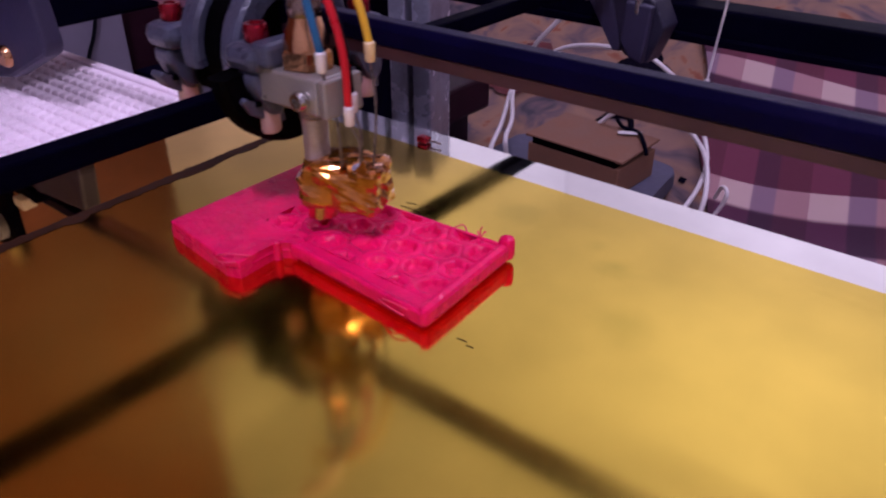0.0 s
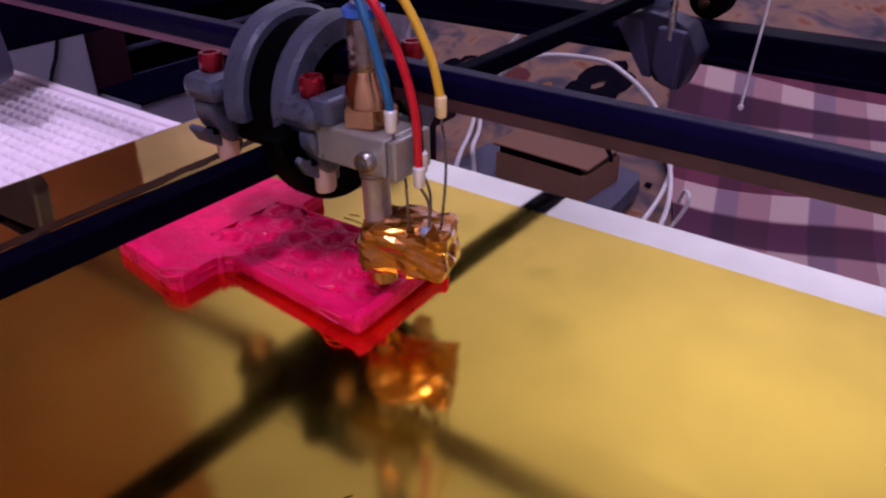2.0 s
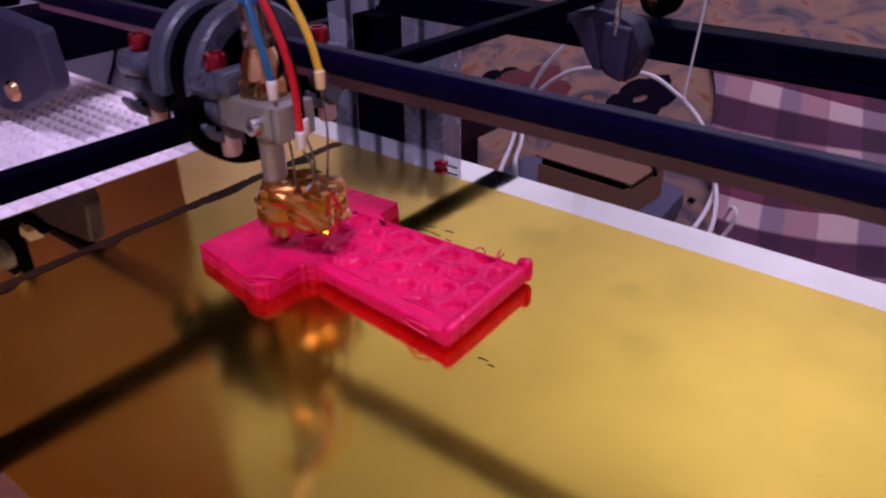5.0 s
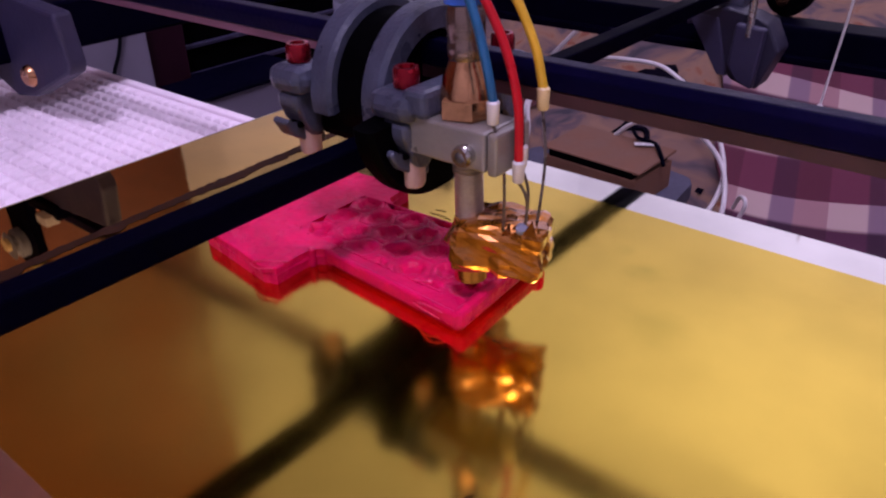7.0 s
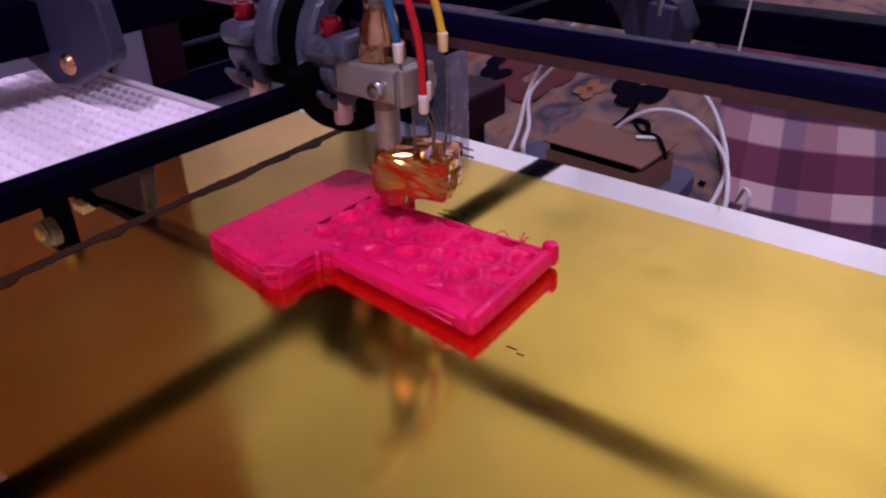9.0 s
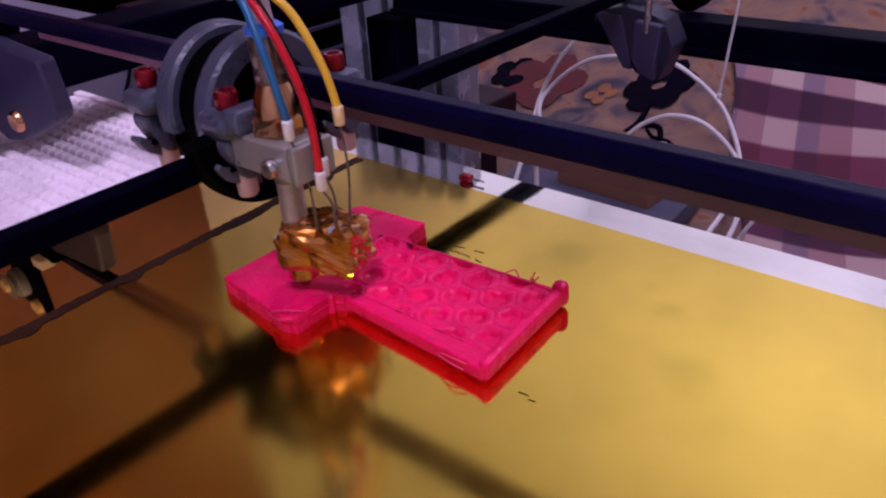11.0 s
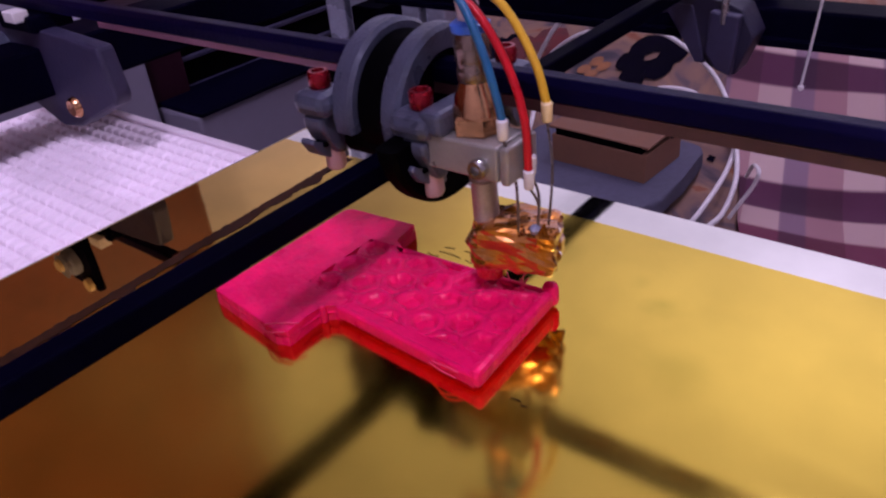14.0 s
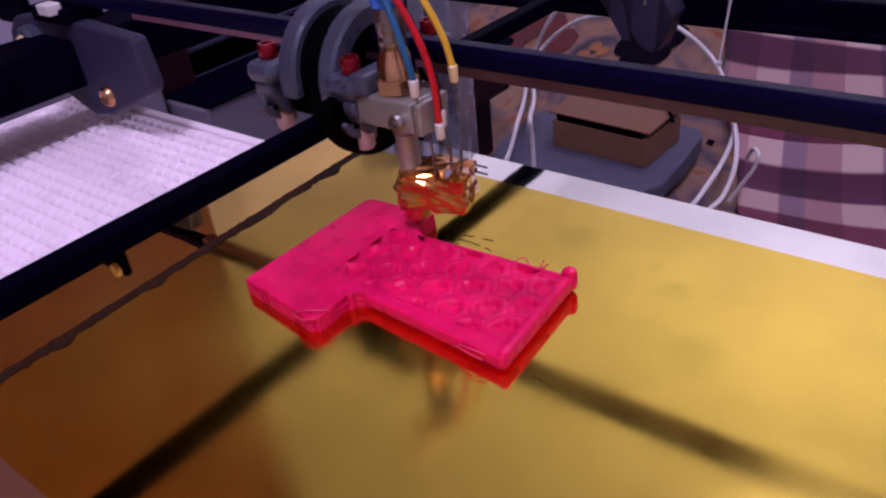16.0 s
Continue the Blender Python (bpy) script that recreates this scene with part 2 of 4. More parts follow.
def plaid_material():
    """Woven check: row colours along the cloth, tinted by column stripes."""
    m = bpy.data.materials.new("plaid_cotton")
    m.use_nodes = True
    nt, ln = m.node_tree, m.node_tree.links.new
    b = nt.nodes["Principled BSDF"]
    tc = nt.nodes.new("ShaderNodeTexCoord")
    sep = nt.nodes.new("ShaderNodeSeparateXYZ")
    ln(tc.outputs["UV"], sep.inputs[0])
    skew = nt.nodes.new("ShaderNodeMath")
    skew.operation, skew.inputs[1].default_value = "MULTIPLY_ADD", 0.27
    ln(sep.outputs[1], skew.inputs[0]), ln(sep.outputs[0], skew.inputs[2])

    def bands(source, period, start, stops):
        a = nt.nodes.new("ShaderNodeMath")
        a.operation, a.inputs[1].default_value = "SUBTRACT", start - 20 * period
        q = nt.nodes.new("ShaderNodeMath")
        q.operation, q.inputs[1].default_value = "MODULO", period
        d = nt.nodes.new("ShaderNodeMath")
        d.operation, d.inputs[1].default_value = "DIVIDE", period
        cr = nt.nodes.new("ShaderNodeValToRGB")
        e = cr.color_ramp.elements
        last = None
        for k, (pos, col) in enumerate(stops):
            if last is not None:
                g = e.new(max(pos - 0.025, 0))
                g.color = (*last, 1)
            g = e[0] if k == 0 else e.new(pos)
            g.position, g.color = pos, (*col, 1)
            last = col
        g = e[-1]
        g.position, g.color = 1.0, (*last, 1)
        ln(source, a.inputs[0]), ln(a.outputs[0], q.inputs[0]), ln(q.outputs[0], d.inputs[0]), ln(d.outputs[0], cr.inputs[0])
        return cr.outputs[0]

    rows = bands(sep.outputs[1], 0.148, 0.547, ((0.0, (0.12, 0.018, 0.045)), (0.32, (0.38, 0.25, 0.24)), (0.56, (0.065, 0.010, 0.038)), (0.82, (0.44, 0.31, 0.29))))
    cols = bands(skew.outputs[0], 0.075, 0.064, ((0.0, (1.0, 1.0, 1.0)), (0.40, (0.46, 0.40, 0.58)), (0.66, (0.70, 0.52, 0.60))))
    mul = nt.nodes.new("ShaderNodeMix")
    mul.data_type, mul.blend_type, mul.inputs[0].default_value = "RGBA", "MULTIPLY", 1.0
    ln(rows, mul.inputs[6]), ln(cols, mul.inputs[7])
    n = nt.nodes.new("ShaderNodeTexNoise")
    n.inputs["Scale"].default_value = 900
    bp = nt.nodes.new("ShaderNodeBump")
    bp.inputs["Strength"].default_value, bp.inputs["Distance"].default_value = 0.5, 0.001
    ln(tc.outputs["UV"], n.inputs["Vector"]), ln(n.outputs[0], bp.inputs["Height"]), ln(bp.outputs[0], b.inputs["Normal"])
    ln(mul.outputs[2], b.inputs["Base Color"])
    b.inputs["Roughness"].default_value = 0.9
    return m


def floral_material():
    m = bpy.data.materials.new("floral_cotton")
    m.use_nodes = True
    nt, ln = m.node_tree, m.node_tree.links.new
    b = nt.nodes["Principled BSDF"]
    tc = nt.nodes.new("ShaderNodeTexCoord")
    n = nt.nodes.new("ShaderNodeTexNoise")
    n.inputs["Scale"].default_value, n.inputs["Detail"].default_value, n.inputs["Distortion"].default_value = 17, 3, 1.4
    cr = nt.nodes.new("ShaderNodeValToRGB")
    e = cr.color_ramp.elements
    e[0].position, e[0].color = 0.30, (0.03, 0.025, 0.04, 1)
    e[1].position, e[1].color = 0.40, (0.095, 0.06, 0.07, 1)
    for pos, col in ((0.47, (0.17, 0.095, 0.075, 1)), (0.60, (0.23, 0.125, 0.08, 1)), (0.66, (0.20, 0.065, 0.03, 1)), (0.74, (0.14, 0.02, 0.02, 1))):
        q = e.new(pos)
        q.color = col
    ln(tc.outputs["UV"], n.inputs["Vector"]), ln(n.outputs[0], cr.inputs[0]), ln(cr.outputs[0], b.inputs["Base Color"])
    b.inputs["Roughness"].default_value = 0.9
    return m


PLAID, FLORAL = plaid_material(), floral_material()
FLOWER_DARK = material("black_printed_dye", (0.003, 0.002, 0.007), 0.95, 0, 0.3, 60, Specular_IOR_Level=0.03)
FLOWER_RED = material("red_printed_dye", (0.085, 0.008, 0.010), 0.85, 0, 0.4, 60)
FLOWER_ORANGE = material("orange_printed_dye", (0.25, 0.095, 0.035), 0.85, 0, 0.3, 60)
PAD_WHITE = material("white_ribbed_pad", (0.86, 0.74, 0.81), 0.6, 0, 0.05, 60, 0.3, 700)


# ---- mesh helpers ----
def box(bm, x0, x1, y0, y1, z0, z1, m=Matrix(), bevel=0.0):
    made = bmesh.ops.create_cube(bm, size=1.0, matrix=m @ Matrix.LocRotScale(((x0 + x1) / 2, (y0 + y1) / 2, (z0 + z1) / 2), None, (x1 - x0, y1 - y0, z1 - z0)))["verts"]
    if bevel:
        edges = list({e for v in made for e in v.link_edges})
        bmesh.ops.bevel(bm, geom=edges, offset=bevel, segments=2, affect="EDGES", profile=0.5)
    return bm


def turned(bm, rings, m=Matrix(), sides=28, cap=True):
    """A solid of revolution round z from (radius, height) pairs."""
    loops = []
    for r, z in rings:
        loops.append([bm.verts.new(m @ Vector((r * math.cos(2 * math.pi * k / sides), r * math.sin(2 * math.pi * k / sides), z))) for k in range(sides)])
    for a, b in zip(loops, loops[1:]):
        for k in range(sides):
            f = bm.faces.new((a[k], a[(k + 1) % sides], b[(k + 1) % sides], b[k]))
            f.smooth = True
    if cap:
        bm.faces.new(loops[0][::-1])
        bm.faces.new(loops[-1])
    return bm


def spline(points, steps=10):
    pts = [Vector(p) for p in points]
    ext = [2 * pts[0] - pts[1], *pts, 2 * pts[-1] - pts[-2]]
    out = []
    for i in range(1, len(ext) - 2):
        a, b, c, d = ext[i - 1:i + 3]
        for k in range(steps):
            t = k / steps
            out.append(0.5 * ((2 * b) + (c - a) * t + (2 * a - 5 * b + 4 * c - d) * t * t + (3 * b - a - 3 * c + d) * t ** 3))
    out.append(pts[-1])
    return out


def sweep(bm, points, radius, sides=14, steps=10):
    line = spline(points, steps)
    loops = []
    up = Vector((0.31, 0.17, 0.93))
    for i, p in enumerate(line):
        d = (line[min(i + 1, len(line) - 1)] - line[max(i - 1, 0)]).normalized()
        u = (up - d * up.dot(d)).normalized()
        v = d.cross(u)
        up = u
        loops.append([bm.verts.new(p + radius * (math.cos(2 * math.pi * k / sides) * u + math.sin(2 * math.pi * k / sides) * v)) for k in range(sides)])
    for a, b in zip(loops, loops[1:]):
        for k in range(sides):
            f = bm.faces.new((a[k], a[(k + 1) % sides], b[(k + 1) % sides], b[k]))
            f.smooth = True
    bm.faces.new(loops[0][::-1]), bm.faces.new(loops[-1])
    return bm


def prism(bm, outline, depth, m=Matrix(), bevel=0.0):
    """An outline in the xy plane, thickened along +z."""
    low = [bm.verts.new(m @ Vector((x, y, 0))) for x, y in outline]
    top = [bm.verts.new(m @ Vector((x, y, depth))) for x, y in outline]
    n = len(outline)
    faces = [bm.faces.new(low[::-1]), bm.faces.new(top)]
    for k in range(n):
        faces.append(bm.faces.new((low[k], low[(k + 1) % n], top[(k + 1) % n], top[k])))
    if bevel:
        edges = list({e for f in faces for e in f.edges})
        bmesh.ops.bevel(bm, geom=edges, offset=bevel, segments=2, affect="EDGES", profile=0.5)
    return bm


def mesh_of(name, bm, mat):
    bmesh.ops.recalc_face_normals(bm, faces=bm.faces)
    me = bpy.data.meshes.new(name)
    bm.to_mesh(me)
    bm.free()
    me.materials.append(mat)
    if any(f.use_smooth for f in me.polygons):
        me.set_sharp_from_angle(angle=radians(38))
    return me


def part(name, bm, mat, parent=None, label=""):
    ob = new(name, mesh_of(name, bm, mat))
    if parent:
        ob.parent = parent
    return tagged(ob, label)


def thing(name, label, category, group="", kind="", where=Matrix()):
    ob = new(name)
    ob.empty_display_size = 0.01
    ob.matrix_world = where
    return tagged(ob, label, category, group, kind)


def mesh():
    return bmesh.new()


# ---- the room ----
def build_room():
    x0, x1, y0, y1, z0, z1 = -1.5, 2.3, -2.3, 2.9, -0.95, 1.65
    for name, b, mat in (
        ("floor", (x0, x1, y0, y1, z0 - 0.1, z0), FLOOR_M),
        ("ceiling", (x0, x1, y0, y1, z1, z1 + 0.1), WALL_WHITE),
        ("wall_west", (x0 - 0.1, x0, y0, y1, z0, z1), WALL_WHITE),
        ("wall_east", (x1, x1 + 0.1, y0, y1, z0, z1), WALL_WHITE),
        ("wall_south", (x0, x1, y0 - 0.1, y0, z0, z1), WALL_WHITE),
        ("wall_north", (x0, x1, y1, y1 + 0.1, z0, z1), WALL_WHITE),
    ):
        tagged(part(name, box(mesh(), *b), mat), "plain painted " + name.split("_")[0], name.split("_")[0], kind="structure")


def build_wardrobe():
    w = thing("wardrobe", "tall orange-brown wooden wardrobe beside the printer table", "wardrobe")
    part("body", box(mesh(), -1.45, -1.0, -1.75, 0.56, -0.95, 1.5, bevel=0.01), WOOD, w)
    for k in range(3):
        d = part("door", box(mesh(), -0.998, -0.98, -1.74 + k * 0.765, -0.98 + k * 0.765, -0.85, 1.45, bevel=0.004), WOOD, w)
        part("handle", turned(mesh(), [(0.008, 0), (0.008, 0.1)], pose(-0.965, -1.03 + k * 0.765, 0.2), 10), STEEL, d)


# ---- sofa cloths behind the printer ----
def sofa_point(x, v, lift, wave):
    """A place on the seat that rises into a slanting back; v runs along the cloth."""
    if v < 0.50:
        y, z = v, -0.222
    else:
        y, z = 0.50 + (v - 0.50) * 0.954, -0.222 + (v - 0.50) * 0.30
    z += wave * (0.010 * math.sin(14 * x + 5 * v) * math.sin(9 * v - 3 * x) + 0.006 * noise.noise((9 * x, 9 * v, 0.3)))
    return Vector((x, y, z + lift))


def cloth(name, mat, xs, vs, lift, wave, label, category, edge=None, nx=60, nv=60):
    bm = mesh()
    uv = bm.loops.layers.uv.new("UVMap")
    grid = []
    for j in range(nv + 1):
        v = vs[0] + (vs[1] - vs[0]) * j / nv
        row = []
        for i in range(nx + 1):
            x = xs[0] + (xs[1] - xs[0]) * i / nx
            if edge:
                x += edge(v) * (1 - i / nx)
            row.append((bm.verts.new(sofa_point(x, v, lift, wave)), (x, v)))
        grid.append(row)
    for j in range(nv):
        for i in range(nx):
            q = (grid[j][i], grid[j][i + 1], grid[j + 1][i + 1], grid[j + 1][i])
            f = bm.faces.new([p[0] for p in q])
            f.smooth = True
            for lp, p in zip(f.loops, q):
                lp[uv].uv = p[1]
    low = bmesh.ops.extrude_face_region(bm, geom=bm.faces[:])["geom"]
    for v in (g for g in low if isinstance(g, bmesh.types.BMVert)):
        v.co.z -= 0.004
    return tagged(part(name, bm, mat), label, category)


def flower(name, x, v, radius, mat, petals, label):
    bm = mesh()
    for k in range(petals):
        a = 2 * math.pi * k / petals + 0.3
        c = (x + 0.58 * radius * math.cos(a), v + 0.75 * radius * math.sin(a))
        ring = []
        for q in range(10):
            b = 2 * math.pi * q / 10
            rr = radius * (0.44 + 0.10 * noise.noise((k * 3.1, q * 1.3, x)))
            ring.append(bm.verts.new(sofa_point(c[0] + rr * math.cos(b), c[1] + 1.25 * rr * math.sin(b), 0.0018 + 0.0002 * k, 1)))
        bm.faces.new(ring)
    return bm


def build_sofa():
    body = thing("sofa", "low sofa with slanting back under floral and plaid cloths", "sofa")
    bm = mesh()
    prism(bm, [(-0.25, -0.95), (1.45, -0.95), (1.45, 0.04), (0.50, -0.245), (-0.25, -0.245)], 2.6, Matrix(((0, 0, 1, -0.99), (1, 0, 0, 0), (0, 1, 0, 0), (0, 0, 0, 1))))
    part("frame", bm, DARK_RED, body)
    f = cloth("floral_cover", FLORAL, (-0.97, 1.6), (-0.22, 1.55), 0.0, 1, "beige floral cotton cover with black and red flowers", "sofa cover", nx=90, nv=70)
    bm = flower("flower", -0.225, 0.654, 0.036, FLOWER_DARK, 6, "")
    sweep(bm, [sofa_point(-0.222, 0.63, 0.0015, 1), sofa_point(-0.216, 0.59, 0.0015, 1), sofa_point(-0.222, 0.56, 0.0015, 1)], 0.0035, 6, 6)
    sweep(bm, [sofa_point(-0.216, 0.585, 0.0015, 1), sofa_point(-0.195, 0.590, 0.0015, 1), sofa_point(-0.183, 0.570, 0.0015, 1)], 0.003, 6, 6)
    part("printed_flower", bm, FLOWER_DARK, f, "black printed flower")
    part("printed_flower", flower("flower", -0.357, 0.635, 0.048, FLOWER_RED, 5, ""), FLOWER_RED, f, "dark red printed flower")
    part("printed_flower", flower("flower", -0.398, 0.640, 0.026, FLOWER_DARK, 5, ""), FLOWER_DARK, f, "black printed flower")
    part("printed_flower", flower("flower", -0.280, 0.632, 0.017, FLOWER_ORANGE, 4, ""), FLOWER_ORANGE, f, "orange printed flower")
    for x, v in ((-0.129, 0.538), (-0.114, 0.537), (-0.386, 0.539), (-0.374, 0.5405)):
        bm = mesh()
        bm.faces.new([bm.verts.new(sofa_point(x + a, v + b, 0.0020, 1)) for a, b in ((-0.0034, -0.003), (0.0030, -0.0036), (0.0034, 0.003), (-0.0030, 0.0036))])
        part("printed_mark", bm, FLOWER_DARK, f, "small black printed square")
    cloth("plaid_blanket", PLAID, (-0.115, 0.95), (0.22, 0.735), 0.011, 1.2, "rumpled plaid blanket in maroon, mauve and pinkish white", "blanket",
          edge=lambda v: -0.45 * (v - 0.58) + 0.004 * math.sin(40 * v), nx=70, nv=60)


def build_carton():
    bm = mesh()
    n = 26
    outline = []
    for k in range(n):
        a = 2 * math.pi * k / n
        outline.append((-0.190 + (0.080 + 0.010 * noise.noise((3 * math.cos(a), 3 * math.sin(a), 0.4))) * math.copysign(abs(math.cos(a)) ** 0.35, math.cos(a)),
                        0.462 + 0.070 * math.copysign(abs(math.sin(a)) ** 0.35, math.sin(a))))
    tagged(part("folded_sheet", prism(bm, outline, 0.016, pose(0, 0, -0.2195), 0.003), SHEET_GREY), "folded blue-grey cloth under the cardboard box", "cloth")
    c = thing("cardboard_box", "low brown cardboard box with a dark gap under its lid", "box", where=pose(-0.185, 0.485, -0.2035, 0, 0, -4))
    part("tray", box(mesh(), -0.034, 0.056, -0.045, 0.016, 0, 0.025, bevel=0.001), CARD, c)
    # solid black filler that paints the shade under the lid
    part("gap", box(mesh(), -0.030, 0.052, -0.0445, 0.014, 0.025, 0.031), BLACK_RUBBER, c, "black block put in as the shade of the open gap")
    part("lid", box(mesh(), -0.038, 0.058, -0.043, 0.019, 0.031, 0.0335, pose(0, 0, 0, 2, 0, 0), 0.0008), CARD, c)
    part("strap", sweep(mesh(), [(0.012, 0.024, 0.0375), (0.024, 0.014, 0.0365), (0.040, 0.012, 0.0365), (0.054, -0.004, 0.036), (0.062, -0.012, 0.030)], 0.0018, 8, 6), BLACK_FRAME, c, "black strap lying over the lid")
    part("tag", box(mesh(), 0.0, 0.020, -0.003, 0.003, 0.0345, 0.0352, pose(0.026, 0.002, 0.001, 0, 0, 35)), WHITE_PLASTIC, c, "white paper tag")


def cable(points, radius, label, mat=None):
    tagged(part("cable", sweep(mesh(), points, radius, 14, 8), mat or WHITE_PLASTIC), label, "cable", "white cables behind the printer")


def build_cables():
    lab = "thin white plastic cable looping over the sofa cover"
    cable([(-0.245, 0.38, -0.214), (-0.2415, 0.40, -0.1983), (-0.2444, 0.42, -0.178), (-0.2688, 0.47, -0.180), (-0.3094, 0.55, -0.1729), (-0.2891, 0.55, -0.1328), (-0.2672, 0.55, -0.1061), (-0.235, 0.56, -0.07)], 0.0021, lab)
    cable([(-0.216, 0.40, -0.217), (-0.2167, 0.40, -0.1773), (-0.2182, 0.40, -0.1599), (-0.245, 0.45, -0.165), (-0.305, 0.55, -0.170), (-0.255, 0.55, -0.126), (-0.1867, 0.55, -0.1158), (-0.1544, 0.55, -0.1246), (-0.1215, 0.55, -0.1504), (-0.092, 0.52, -0.180), (-0.0775, 0.47, -0.190), (-0.0789, 0.42, -0.2062), (-0.085, 0.40, -0.216)], 0.0020, lab)
    cable([(-0.2219, 0.49, -0.195), (-0.1919, 0.5, -0.1765), (-0.1711, 0.5, -0.1572), (-0.1462, 0.5, -0.1455), (-0.1166, 0.5, -0.1481), (-0.0881, 0.5, -0.1724), (-0.066, 0.455, -0.187), (-0.0644, 0.43, -0.207), (-0.070, 0.41, -0.214)], 0.0020, lab)
    cable([(-0.0575, 0.452, -0.1860), (-0.0500, 0.440, -0.1700), (-0.0430, 0.43, -0.1690), (-0.0450, 0.43, -0.1800), (-0.0531, 0.43, -0.1973), (-0.06, 0.43, -0.212)], 0.0015, lab)


# ---- boxes and cases to the west ----
def build_west():
    table = thing("side_table", "dark wooden side table behind the printer", "table")
    part("tabletop", box(mesh(), -0.95, -0.262, -0.5, 0.44, -0.155, -0.125, bevel=0.003), DARK_RED, table)
    for x, y in ((-0.92, -0.47), (-0.29, -0.47), (-0.92, 0.41), (-0.29, 0.41)):
        part("leg", box(mesh(), x - 0.015, x + 0.015, y - 0.015, y + 0.015, -0.95, -0.155), DARK_RED, table)
    g = tagged(part("grey_carton", box(mesh(), -0.46, -0.30, -0.10, 0.135, -0.125, -0.006, bevel=0.002), GREY_BOX), "pale grey cardboard carton on the side table", "box")
    post = tagged(part("upright_board", box(mesh(), -0.335, -0.31, 0.137, 0.165, -0.125, 0.0, bevel=0.001), DARK_RED), "dark red-brown upright board beside the cartons", "board")
    unit = thing("black_case", "black equipment case with horizontal slots", "equipment case")
    part("shell", box(mesh(), -0.55, -0.325, 0.166, 0.42, -0.125, 0.012, bevel=0.002), BLACK_RUBBER, unit)
    # slats in paler grey, the light on their edges put into the colour
    for k in range(5):
        part("lit_slat", box(mesh(), -0.3255, -0.3215, 0.172, 0.415, -0.080 + k * 0.018, -0.0775 + k * 0.018, bevel=0.0005), GREY_PLATE, unit)
    wb = thing("white_box", "white flat box with black lid and base on the side table", "box")
    part("body", box(mesh(), -0.315, -0.27, 0.140, 0.228, -0.108, -0.060, bevel=0.002), GREY_BOX, wb)
    part("lid", box(mesh(), -0.317, -0.268, 0.141, 0.228, -0.0599, -0.0575, bevel=0.0008), BLACK_FRAME, wb, "black flat lid")
    part("base", box(mesh(), -0.317, -0.268, 0.138, 0.230, -0.125, -0.108), BLACK_FRAME, wb)
    tagged(part("black_cable", sweep(mesh(), [(-0.2985, 0.121, -0.005), (-0.2980, 0.1195, -0.0157), (-0.2982, 0.1151, -0.0299), (-0.2978, 0.1086, -0.0424), (-0.297, 0.095, -0.08), (-0.29, 0.085, -0.122)], 0.001, 6), WIRE_BLACK), "thin black cable hanging over the grey carton", "cable")


def build_foil():
    f = thing("metal_bracket", "folded bare aluminium bracket behind the print bed", "bracket")
    m = pose(-0.200, 0.235, -0.222, 0, 0, 20)
    part("base", box(mesh(), -0.035, 0.04, -0.02, 0.02, 0, 0.03, m, 0.001), FOIL, f)
    for k in range(5):
        part("fin", box(mesh(), -0.032 + k * 0.0145, -0.021 + k * 0.0145, -0.018, 0.018, 0.03, 0.34, m, 0.0012), FOIL, f)
    clip = thing("bed_clip", "small red and steel clip at the mirror's edge", "clip", where=pose(-0.0185, 0.0545, 0.0001) @ Matrix.Scale(0.6, 4))
    part("jaw", box(mesh(), -0.0028, 0.0028, -0.0020, 0.0024, 0, 0.0030, bevel=0.0008), RED_ANOD, clip)
    part("lever", turned(mesh(), [(0.0005, 0), (0.0005, 0.0075)], pose(0.0020, 0.0004, 0.0016, 0, 90, 0), 10), STEEL, clip)


# ---- printer ----
EDGE_X, EDGE_Y, FILM_Y, FILM_Y0 = -0.083, 0.0626, 0.0513, -0.0748


